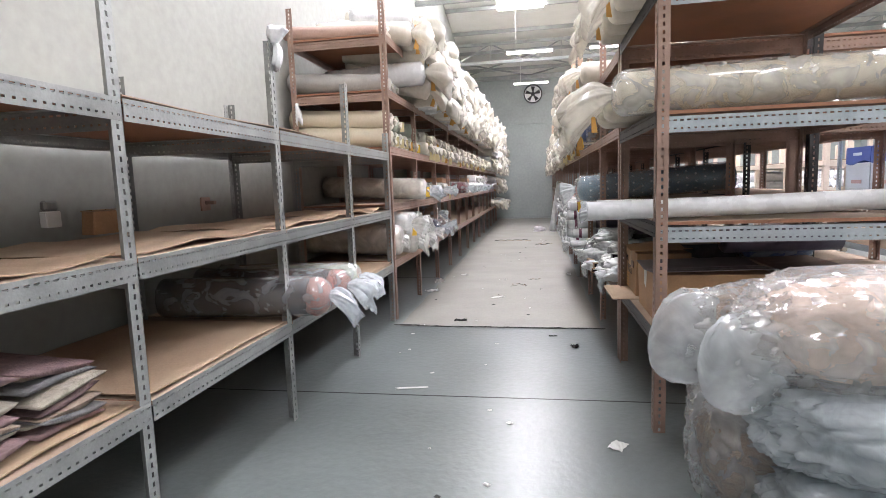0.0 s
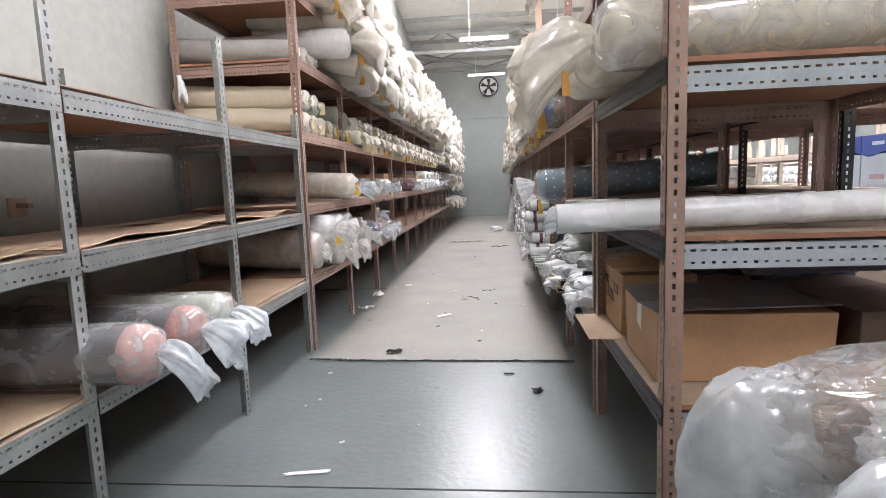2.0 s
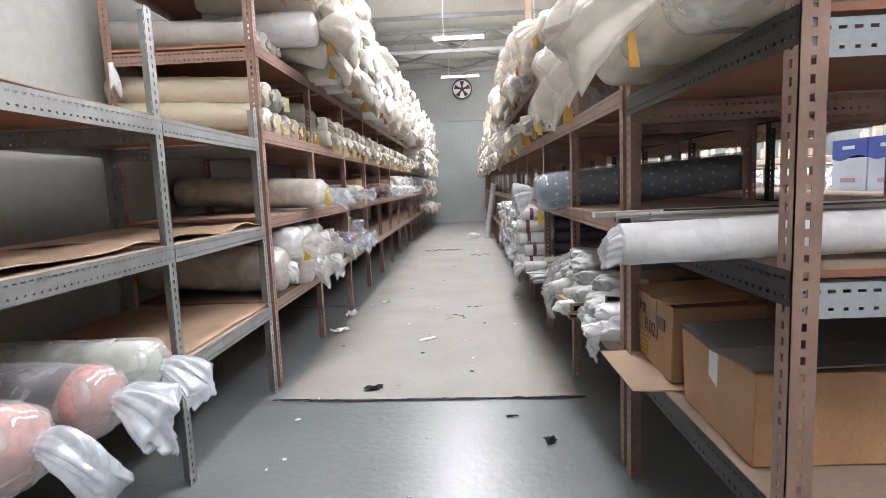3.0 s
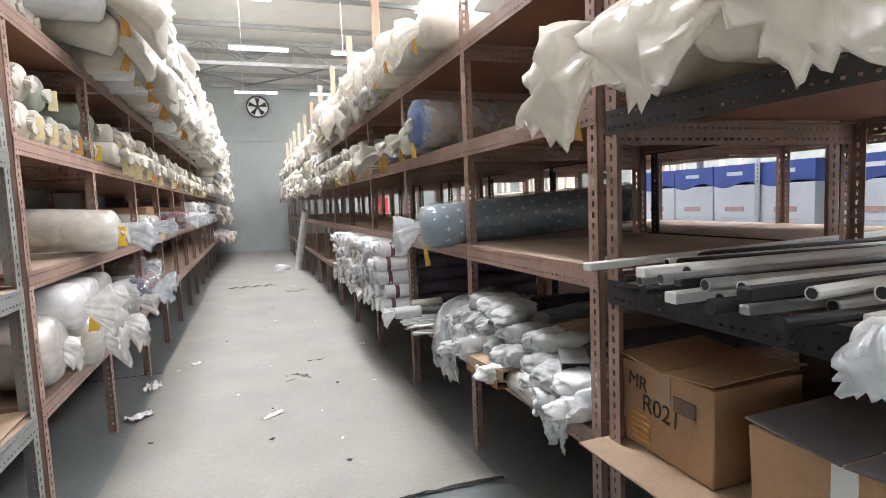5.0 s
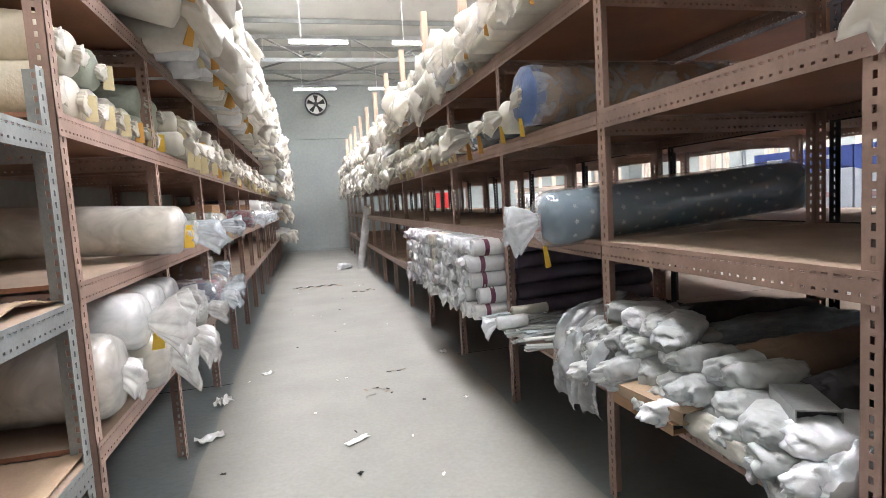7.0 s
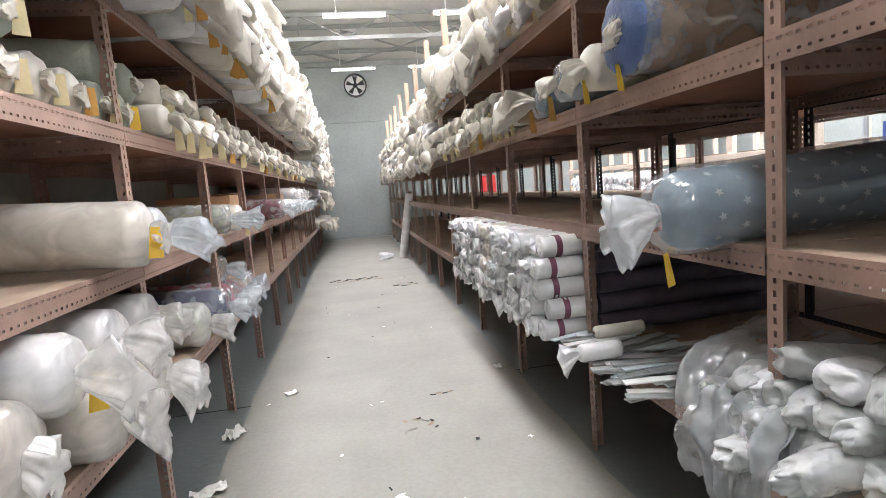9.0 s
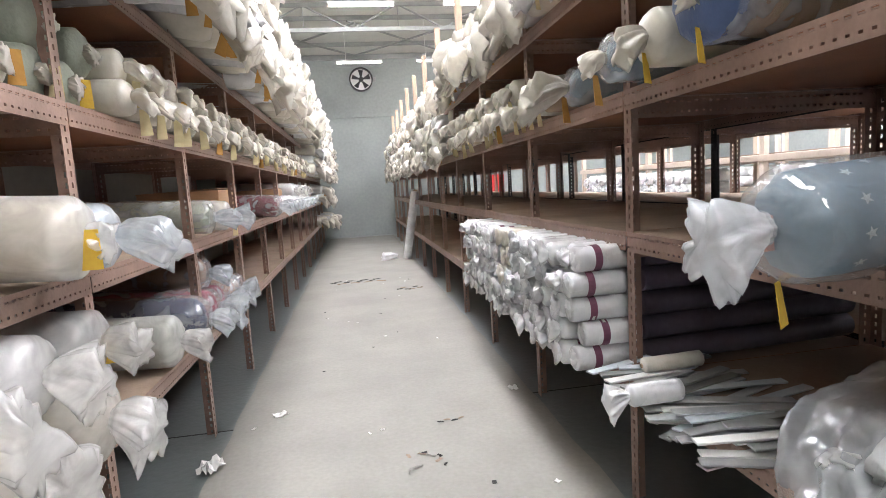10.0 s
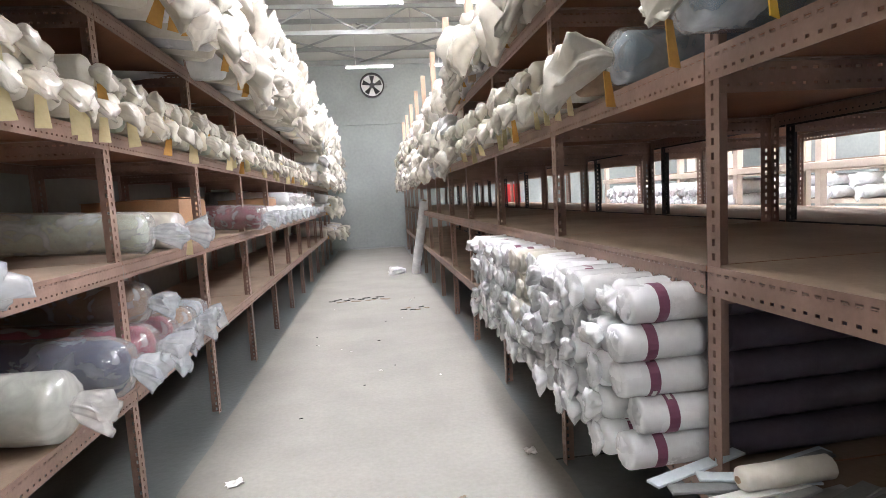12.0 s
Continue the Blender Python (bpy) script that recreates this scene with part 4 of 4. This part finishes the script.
def sleeve(x, y, z, size, turn, material):
    """A flat open-ended sleeve whose dark end shows, lying along the shelf edge."""
    p = thing("carton_sleeve", "flat open-ended cardboard sleeve at the shelf edge", "carton sleeve", pose(x, y, z, 0, 0, turn), "sleeves at the shelf edge")
    w, ln, h = size
    for lo, hi in (((-w, 0, 0), (w, ln, 0.004)), ((-w, 0, h - 0.004), (w, ln, h)), ((-w, 0, 0.004), (-w + 0.004, ln, h - 0.004)), ((w - 0.004, 0, 0.004), (w, ln, h - 0.004))):
        part("panel", box_bm(lo, hi), material, p)
    # black block stands in for the shade inside the open sleeve
    part("dark_filling", box_bm((-w + 0.005, 0.03, 0.005), (w - 0.005, ln - 0.01, h - 0.005)), INK_AND_SHADE, p)
    return p


sleeve(0.64, 5.05, 0.65, (0.05, 0.34, 0.045), 6, CARD)
sleeve(0.62, 5.08, 0.603, (0.045, 0.36, 0.04), 2, CARTON)
sleeve(0.74, 4.66, 0.74, (0.06, 0.22, 0.085), -28, GREY)
puff("long cream padded strip lying along the shelf edge", pose(0.66, 4.93, 0.645, 0, 0, 86), (0.24, 0.045, 0.042), CREAM, 296)


def drape(label, y0, y1, back, top, low, material, seed, out=0.10):
    """A loose film sheet lying on the goods and hanging over the shelf edge in folds."""
    nu, nv = 44, 40
    vs, fs = [], []
    for i in range(nu + 1):
        u = i / nu
        for j in range(nv + 1):
            v = j / nv
            y = y0 + (y1 - y0) * u * (1 - 0.45 * max(0, v - 0.4)) + 0.05 * rn((u * 3, v * 2, 0), 1, seed)
            q = Vector((u * 4, v * 3, seed))
            hem = low + 0.2 * (0.5 + rn((u * 3.1, 0, 5), 1.4, seed))
            if v < 0.5:
                w = v / 0.5
                x, z = back + (0.68 - back) * w, top - 0.10 * w * w
            else:
                w = (v - 0.5) / 0.5
                x, z = 0.68 - out * math.sin(w * 2.2), top - 0.10 + (hem - top + 0.10) * w ** 1.2
            fold = 0.03 * ridge(q, 1.1, seed) + 0.02 * ridge(q, 2.6, seed + 1) + 0.011 * ridge(q, 6.0, seed + 3) + 0.02 * math.sin(26 * u + 4 * rn(q, 0.7, seed + 2)) * max(0, v - 0.3)
            vs.append((x - 0.8 * fold * (v > 0.3), y, z + fold * (1 - 0.6 * v)))
    for i in range(nu):
        for j in range(nv):
            k0 = i * (nv + 1) + j
            fs.append((k0, k0 + nv + 1, k0 + nv + 2, k0 + 1))
    return tagged(part("plastic_sheet", mesh("plastic_sheet", vs, fs, True), material), label, "plastic sheet")


drape("loose sheet of crumpled clear plastic hanging over the shelf edge", 5.55, 6.12, 1.05, 0.88, 0.36, BAGFILM, 290)
drape("white plastic sheet end hanging over the shelf edge", 4.52, 4.82, 0.85, 0.74, 0.48, SOFTWHITE, 291, 0.06)

# third bay: patterned roll, dark rolls and thin slats
pr = Rr("blue-grey roll with pale flower print in clear plastic", 5.97, 1.345, 0.145, ROLLFILM, SOFTWHITE, 295, 0.43, (0.21, 0.13), tip=3.5, inner=BLUEF, tag=TAGY, res=(26, 36), length=1.55, dome=0.8, droop=0.25, lump=0.03, tag_at=(-0.04, 0.0, -0.13), tag_scale=1.2)
part("pink_tie", tube_bm((-0.012, 0, -0.05), (-0.012, 0, 0.03), 0.02, 10), PINK, pr, "pink string tie")
star = bmesh.new()
tip = [star.verts.new((r * math.cos(math.pi * i / 5), r * math.sin(math.pi * i / 5), 0)) for i, r in enumerate([0.017, 0.007] * 5)]
star.faces.new(tip)
sm = bpy.data.meshes.new("printed_flower")
bmesh.ops.extrude_face_region(star, geom=star.faces[:])
star.to_mesh(sm)
star.free()
sm.materials.append(PALEP)
for i in range(15):
    for j in range(11):
        a = 2 * math.pi * (j + 0.5 * (i % 2)) / 11
        xx = -0.16 - 0.085 * i
        part("printed_flower", sm, None, pr, m=pose(xx, 0, 0, math.degrees(a), 0, 0) @ pose(0, 0, 0.1335))
for j in range(5):
    Rr("dark purple film roll lying under the shelf", 7.16, 0.662 + 0.115 * j, 0.0575, BLACKR, BLACKR, 310 + j, 0.78, None, length=1.1, res=(12, 20), lump=0.03, neck=0.9, dome=0.1)
rs = random.Random(31)
for i in range(45):
    y = 6.25 + 0.05 * (i % 15) + rs.uniform(-0.02, 0.02)
    z = 0.607 + 0.017 * (i // 15) + 0.012 * (i % 3)
    p = thing("slat", "thin grey aluminium slat from a loose bundle", "slat", pose(0.56 + rs.uniform(-0.08, 0.16), y, z + 0.012, 0, rs.uniform(-1, 1), rs.uniform(-24, 24)), "slats on the low shelf")
    part("strip", box_bm((0, -0.022, -0.004), (rs.uniform(0.3, 0.55), 0.022, 0.004), 0.0015), (ALU, WHITEM, ALU, GREY, PALEP)[i % 5], p)
Rr("white plastic knot round the slats", 6.6, 0.70, 0.04, WHITEP, WHITEP, 330, 0.42, (0.12, 0.07), length=0.2, name="plastic_bundle")
Rr("thin pale pack lying on the slats", 6.86, 0.705, 0.032, CREAM, CREAM, 331, 0.62, None, length=0.26, name="strip_pack")

# fourth and fifth bays: stack of white rolls
def white_roll(label, seed, lump, material, neck, dome, end, band, length=0.95):
    t = thing("white_roll", label, "roll", pose(0, 0, -9), "stack of white rolls")
    part("wrap", body_mesh(seed, 0.059, length, lump, 16, 24, neck=neck, dome=dome), material, t)
    part("plastic_end", tail_mesh(seed, 0.059 * neck * 0.95, *end, 0.25, 9, 34, 7), material, t, m=pose(-0.006, 0, 0))
    if band:
        part("band", tube_bm((-0.115, 0, 0), (-0.082, 0, 0), 0.0612, 22), PURPLE, t, "purple printed band")
        part("band_mark", box_bm((-0.105, -0.012, 0.0605), (-0.092, 0.012, 0.0622)), PAPER, t)
    return t


wr = white_roll("white cloth roll in clear film with a purple band", 340, 0.02, WHITEP, 0.8, 0.22, (0.012, 0.034), True, 0.27)
wr2 = white_roll("plain white film roll with a crumpled end", 341, 0.07, WHITEP, 0.55, 0.4, (0.035, 0.052), True)
wr3 = white_roll("cream film roll with a crumpled end", 342, 0.07, CREAM, 0.55, 0.4, (0.035, 0.05), False)
wr4 = white_roll("white film roll with a loose crumpled end", 343, 0.10, WHITEP, 0.45, 0.5, (0.055, 0.056), False)
rs = random.Random(44)
first = {}
for lay in range(5):
    for i in range(20):
        y = 7.16 + 0.12 * i
        src = wr if i < 1 else (wr3 if i in (9, 10) and lay > 1 else (wr2 if rs.random() < 0.3 or i == 11 else wr4))
        m = place_roll(0.50 + rs.uniform(-0.03, 0.04), y + rs.uniform(-0.008, 0.008), 0.662 + 0.115 * lay, True, rs.uniform(-3, 3), 0, rs.uniform(0, 360))
        if src in first:
            copy_thing(src, m)
        else:
            first[src] = 1
            src.matrix_basis = m
f = thing("white_roll", "tall white film roll leaning against the rack", "roll", pose(0.54, 16.2, 0.0))
part("wrap", tube_bm((0, 0, 0.03), (0.20, -0.55, 1.42), 0.085, 20), WHITEP, f)
part("core", tube_bm((0.2, -0.553, 1.424), (0.201, -0.556, 1.43), 0.04, 16), CARD, f)
f = thing("plastic_scrap", "crumpled white plastic at the foot of the leaning roll", "plastic scrap", pose(0.25, 16.3, 0.05))
part("film", tail_mesh(350, 0.04, 0.3, 0.12, 0.1), WHITEP, f, m=pose(0.1, 0, 0.02, 0, 0, 180))

# fourth shelf over there: tan roll with a blue end, knotted bundles
Rr("tan roll in stretch film with a deep blue knotted end", 6.36, 2.025, 0.17, CLEAR, CREAM, 360, 0.56, (0.10, 0.07), inner=TAN, tag=TAGY, res=(20, 34), length=1.3, dome=0.25, tag_at=(0.02, 0, -0.12), tag_scale=1.15, lump=0.02)
o = Rr("blue cloth end cap on the tan roll", 6.37, 2.025, 0.165, mat("blue_wrap", (0.10, 0.16, 0.33), 0.35, 0, 0.3, 8, 40, 0.4), CREAM, 361, 0.535, None, res=(20, 34), length=0.10, dome=0.35, name="roll_cover", lump=0.03)
for k in range(16):
    a = 2 * math.pi * k / 16
    part("pleat", tube_bm((0.01, 0.03 * math.cos(a), 0.03 * math.sin(a)), (-0.05, 0.15 * math.cos(a), 0.15 * math.sin(a)), 0.006, 6, r2=0.002), BLUISH, o, "pale film pleat")
Rr("floral knotted bundle with a card label", 6.64, 1.95, 0.10, CREAM, CREAM, 362, 0.53, (0.14, 0.09), tag=TAGY, res=(16, 26), tag_at=(0.0, 0, -0.05), tag_scale=1.15)
Rr("blue roll in clear film with a knotted end", 6.9, 1.94, 0.095, CLEAR, CREAM, 363, 0.5, (0.12, 0.08), inner=BLUEF, tag=TAGO, res=(16, 26), tag_scale=1.3)
Rr("grey-blue roll with a wide white plastic end", 7.52, 1.94, 0.10, CLEAR, CREAM, 364, 0.6, (0.30, 0.15), inner=BLUEF, tag=TAGO, res=(16, 28), droop=0.35, tag_at=(0.02, 0.02, -0.05), tag_scale=1.4)
for i in range(4):
    Rr("small tan roll with a knotted end", 7.8 + 0.15 * i, 1.93 , 0.075, (TAN, CREAM)[i % 2], CREAM, 370 + i, 0.58, (0.08, 0.06), tag=TAGC, res=(12, 20))
# top shelf over the second and third bays
for i in range(6):
    Rr("cream plastic wrapped roll with a loose end and an orange label", 6.0 + 0.25 * i, 2.54 + 0.01 * (i % 2), 0.11, CREAM, CREAMF, 380 + i, 0.5 - 0.03 * (i % 3), (0.24, 0.13), tag=TAGO if i % 2 == 0 else None, res=(14, 24), length=1.0, droop=0.7)
for i in range(4):
    Rr("cream plastic wrapped roll with a loose end and an orange label", 3.55 + 0.27 * i, 2.55, 0.12, CREAM, CREAMF, 390 + i, 0.5, (0.26, 0.15), tag=TAGO if i % 2 == 0 else None, res=(14, 24), length=1.0, droop=0.8)


# ---- bags beside the first upright ----
def bag(label, c, size, fill, seed, amp=0.16, wrap=CLEAR, rot=0.0, tails=()):
    """A big sagging plastic bag filled with folded cloth."""
    t = thing("plastic_bag", label, "plastic bag", pose(*c, 0, 0, rot), "heap of bags")

    def shape(k, detail, sd):
        def fn(u, a):
            th = math.pi * u
            d = Vector((-math.cos(th), math.sin(th) * math.cos(a), math.sin(th) * math.sin(a)))
            q = Vector([math.copysign(abs(v) ** 0.72, v) for v in d])
            r = k * (1 + amp * 0.6 * rn(d, 1.6, sd) + detail * (ridge(Vector((d.x * 0.6, d.y * 1.6, d.z * 1.6)), 3.2, sd + 1) - 0.4) + detail * 0.45 * ridge(Vector((d.x, d.y * 2, d.z * 2)), 6, sd + 2) + detail * 0.22 * ridge(Vector((d.x * 2, d.y * 2.6, d.z * 2.6)), 9, sd + 3))
            r = min(r, 0.93) if k < 0.95 else max(r, 0.95)
            p = Vector((q.x * size[0], q.y * size[1], q.z * size[2])) * r
            p.z = max(p.z, -size[2] * 0.9)
            return p
        return fn
    if fill:
        part("cloth", surf("cloth", 30, 40, shape(0.86, 0.10, seed + 9), fill, False), None, t)
    part("film", surf("film", 72, 96, shape(1.0, 0.10, seed), wrap, False), None, t, "creased clear plastic film")
    for m, ln, w in tails:
        def lobe(u, a, ln=ln, w=w):
            th = math.pi * (0.12 + 0.88 * u)
            d = Vector((-math.cos(th), math.sin(th) * math.cos(a), math.sin(th) * math.sin(a)))
            r = 1 + 0.12 * rn(d, 1.3, seed + 5) + 0.10 * (ridge(Vector((d.x * 0.5, d.y * 1.5, d.z * 1.5)), 2.2, seed + 6) - 0.3) * (1.2 - u * 0.6) + 0.07 * math.sin(11 * a + 3 * rn(d, 1, seed)) * (1 - u) + 0.05 * ridge(d, 5, seed + 8)
            return Vector(((d.x + 0.9) * ln / 1.9, d.y * w * 0.8 * r, d.z * w * 1.15 * r - 0.3 * ln * u * u))
        part("loose_film", surf("loose_film", 36, 48, lobe, None, False), BAGFILM, t, "billowing loose film", m=m)
    return t


bag("heavy bag of brown cloth standing on the floor", (1.02, 2.42, 0.31), (0.28, 0.26, 0.31), BROWNCLOTH, 401, 0.2, CLEAR)
bag("bag of grey-blue cloth lying on the floor", (1.38, 2.02, 0.20), (0.48, 0.30, 0.21), GREYCLOTH, 402, 0.2, BLUISH)
bag("bag of grey-blue cloth in the middle of the heap", (1.36, 2.10, 0.55), (0.48, 0.28, 0.17), GREYCLOTH, 403, 0.2, BLUISH)
bag("bag of pink and cream cloth on top of the heap", (1.40, 2.14, 0.88), (0.58, 0.24, 0.20), mat("rose_cloth", (0.55, 0.42, 0.35), 0.8, 0, 0.45, 7, 50, 0.5), 404, 0.2, CLEAR, 0, ((pose(-0.44, -0.02, -0.06, 0, 14, 186), 0.32, 0.15),))
bag("bag of brown cloth with a milky loose end on the heap", (1.26, 2.50, 0.80), (0.52, 0.19, 0.18), BROWNCLOTH, 405, 0.2, CLEAR, 0, ((pose(-0.36, 0, 0.0, 0, 12, 178), 0.36, 0.16),))
bag("bag of grey cloth at the back of the heap", (2.0, 2.4, 0.40), (0.45, 0.45, 0.42), GREYCLOTH, 406, 0.2, MILKY)

# ---- beyond the racks ----
def far_carton(y, x=4.45, z=1.05):
    c = thing("carton", "tall pale grey carton with a blue printed top band", "carton", pose(x, y, z), "cartons with blue tops")
    part("body", box_bm((0, 0.006, 0.002), (0.5, 0.576, 0.50), 0.004), CARTONPALE, c)
    vs, n = [], 10
    for sx in (-0.003, 0.503):
        for i in range(n + 1):
            yy = 0.004 + 0.574 * i / n
            vs += [(sx, yy, 0.50 + 0.03 * math.sin(6.28 * i / n)), (sx, yy, 0.715)]
    m2 = 2 * (n + 1)
    fs = []
    for s0 in (0, m2):
        fs += [(s0 + 2 * i, s0 + 2 * i + 2, s0 + 2 * i + 3, s0 + 2 * i + 1) for i in range(n)]
    fs += [(2 * i + 1, 2 * i + 3, m2 + 2 * i + 3, m2 + 2 * i + 1) for i in range(n)]
    fs += [(0, 1, m2 + 1, m2), (2 * n, m2 + 2 * n, m2 + 2 * n + 1, 2 * n + 1)]
    part("printed_top", mesh("printed_top", vs, fs), CARTONBLUE, c, "blue printed upper band")
    part("printed_mark", box_bm((-0.006, 0.2, 0.60), (-0.002, 0.40, 0.64)), PALEP, c)
    part("printed_mark", box_bm((-0.006, 0.18, 0.22), (-0.002, 0.42, 0.27)), mat("pale_red_print", (0.42, 0.28, 0.28), 0.5), c)
    part("printed_mark", box_bm((-0.006, 0.15, 0.14), (-0.002, 0.45, 0.152)), BLUEGREY, c)
    return c


rack("pale_rack", "pale painted shelving rack in the next aisle", (4.42, 5.6), [2.2, 3.8, 5.4, 7.0, 8.9], (0.45, 1.04, 2.1), 2.6, BLUEGREY)
fc = far_carton(8.15)
for y in (7.56, 6.97, 6.38, 5.6, 4.9, 4.31, 3.2, 2.6):
    copy_thing(fc, pose(4.45, y, 1.05))


def timber_rack(x, y0, n, bay):
    t = thing("timber_rack", "pale timber rack with open rails", "timber rack", pose(x, y0, 0), "timber racks in the next aisle")
    for i in range(n + 1):
        for dx in (0, 1.0):
            part("post", box_bm((dx - 0.04, i * bay - 0.04, 0), (dx + 0.04, i * bay + 0.04, 2.1 + 0.15 * (i % 2)), 0.004), TIMBERW, t)
        for z in (0.55, 1.06, 1.62):
            part("cross_rail", box_bm((0.04, i * bay - 0.025, z - 0.09), (0.96, i * bay + 0.025, z), 0.004), TIMBERW, t)
    for z in (0.55, 1.06, 1.62):
        for dx in (-0.045, 1.045):
            part("rail", box_bm((dx - 0.02, -0.06, z - 0.08), (dx + 0.02, n * bay + 0.06, z), 0.004), TIMBERW, t)
        part("deck", box_bm((0.03, 0.0, z + 0.002), (0.97, n * bay, z + 0.016)), DUSTY, t)
    return t


TIMBERW = mat("whitish_timber", (0.66, 0.57, 0.48), 0.6, 0, 0.15, 4, 60, 0.1)
timber_rack(4.6, 9.6, 5, 1.35)
timber_rack(7.6, 10.0, 7, 1.35)
rs = random.Random(77)
for i in range(26):
    x, z = (4.55, 1.18) if i < 14 else (7.5, 1.18)
    y = 12.4 + 0.26 * (i % 14) if i < 14 else 10.3 + 0.6 * (i - 14)
    for lay in range(2):
        roll("white plastic wrapped roll on the timber rack", place_roll(x - 0.05, y + 0.1 * lay, z + 0.2 * lay, True, rs.uniform(-6, 6)), 0.105, 0.7, WHITEP, WHITEP, 500 + i, (0.1, 0.09), res=(8, 14), group="white rolls in the next aisle")
tagged(part("red_sheet", box_bm((3.3, 19.9, 0.0), (3.75, 19.93, 1.7), 0.004), REDM), "bright red sheet standing in the distance", "sheet")

# timber uprights above the far part of the run
for i, y in enumerate([7.62 + 1.3 * k for k in range(10)]):
    tagged(part("timber_upright", box_bm((0.65, y - 0.03, 2.425), (0.712, y + 0.03, 3.36 - 0.015 * (i % 3)), 0.004), TIMBER), "pale timber post standing above the rolls", "timber post", "timber posts on the rack")

# ---- litter on the floor ----
rs = random.Random(90)


def scrap(label, x, y, w, l, material, rot, curl=0.01, name="scrap"):
    nx, ny = 5, 7
    vs = [((i / nx - 0.5) * w * (1 + 0.3 * rn((i, j, 0), 0.7, x)), (j / ny - 0.5) * l * (1 + 0.3 * rn((i, j, 3), 0.7, y)), 0.004 + curl * abs(rn((i * 0.5, j * 0.4, 1), 1.3, x + y))) for i in range(nx + 1) for j in range(ny + 1)]
    fs = [(i * (ny + 1) + j, (i + 1) * (ny + 1) + j, (i + 1) * (ny + 1) + j + 1, i * (ny + 1) + j + 1) for i in range(nx) for j in range(ny)]
    bm = bmesh.new()
    bv = [bm.verts.new(v) for v in vs]
    for q in fs:
        bm.faces.new([bv[i] for i in q])
    e = bmesh.ops.extrude_face_region(bm, geom=bm.faces[:])
    for v in [q for q in e["geom"] if isinstance(q, bmesh.types.BMVert)]:
        v.co.z += 0.002
    ob = part(name, bm, material, m=pose(x, y, 0.008 if y > 5.4 else 0.0, 0, 0, rot))
    return tagged(ob, label, "litter", "litter on the floor")


scrap("white paper strip on the floor", -0.41, 6.82, 0.05, 0.17, PAPER, -55, 0.012)
scrap("dark cloth scrap at the edge of the hardboard", -0.72, 5.58, 0.13, 0.05, DARK, 10, 0.05)
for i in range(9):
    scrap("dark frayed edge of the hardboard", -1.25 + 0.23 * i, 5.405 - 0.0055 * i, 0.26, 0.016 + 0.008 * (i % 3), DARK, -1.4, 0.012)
scrap("small dark scrap on the concrete", 0.40, 4.75, 0.06, 0.06, DARK, 30, 0.06)
scrap("small dark scrap on the concrete", 0.22, 5.08, 0.07, 0.015, DARK, 5, 0.02)
scrap("curled white paper strip beside the rack", -1.34, 7.87, 0.13, 0.10, PAPER, 60, 0.10)
scrap("crumpled cream paper scrap", -1.06, 8.53, 0.09, 0.07, PAPER, 20, 0.04)
for i in range(9):
    scrap("torn brown flake lifting from the hardboard", -0.17 + 0.1 * math.sin(2.4 * i), 7.64 + 0.09 * math.cos(1.7 * i), 0.03 + 0.015 * (i % 3), 0.012 + 0.006 * (i % 2), (DARK, DUSTY, MATTING)[i % 3], 40 * i, 0.012)
for i in range(4):
    scrap("torn brown flake lifting from the hardboard", -0.02 + 0.045 * i, 8.1 + 0.02 * (i % 2), 0.04, 0.012, (DARK, DUSTY)[i % 2], 12 * i - 10, 0.01)
for i in range(12):
    scrap("dark torn flake along a seam in the hardboard", -0.9 + 0.07 * i, 13.75 + 0.12 * math.sin(2.1 * i), 0.09 + 0.03 * (i % 3), 0.03 + 0.02 * (i % 2), (DARK, DARK, DUSTY)[i % 3], 25 * math.sin(i), 0.015)
for i in range(6):
    scrap("dark torn flake along a seam in the hardboard", 0.1 + 0.06 * i, 12.75 + 0.1 * math.sin(1.9 * i), 0.08, 0.04, (DARK, DUSTY)[i % 2], 30 * math.sin(2 * i), 0.015)
scrap("crumpled white scrap beside the rack", 0.57, 8.49, 0.06, 0.06, PAPER, 0, 0.05)
scrap("white paper scrap on the concrete", -0.81, 3.70, 0.22, 0.03, PAPER, 10, 0.004)
scrap("white paper scrap on the concrete", 0.50, 2.95, 0.10, 0.08, PAPER, 60, 0.01)
scrap("clear plastic scrap on the concrete", -1.05, 1.75, 0.24, 0.12, MILKY, 10, 0.10)
scrap("pale scrap by the rack foot", -1.33, 7.2, 0.16, 0.1, PAPER, 33, 0.06)
for i in range(46):
    y = rs.uniform(2.2, 14)
    scrap("tiny crumb of litter on the floor", rs.uniform(-1.2, 0.5), y, rs.uniform(0.01, 0.035), rs.uniform(0.008, 0.03), (PAPER, DARK, PAPER)[i % 3], rs.uniform(0, 180), 0.008)
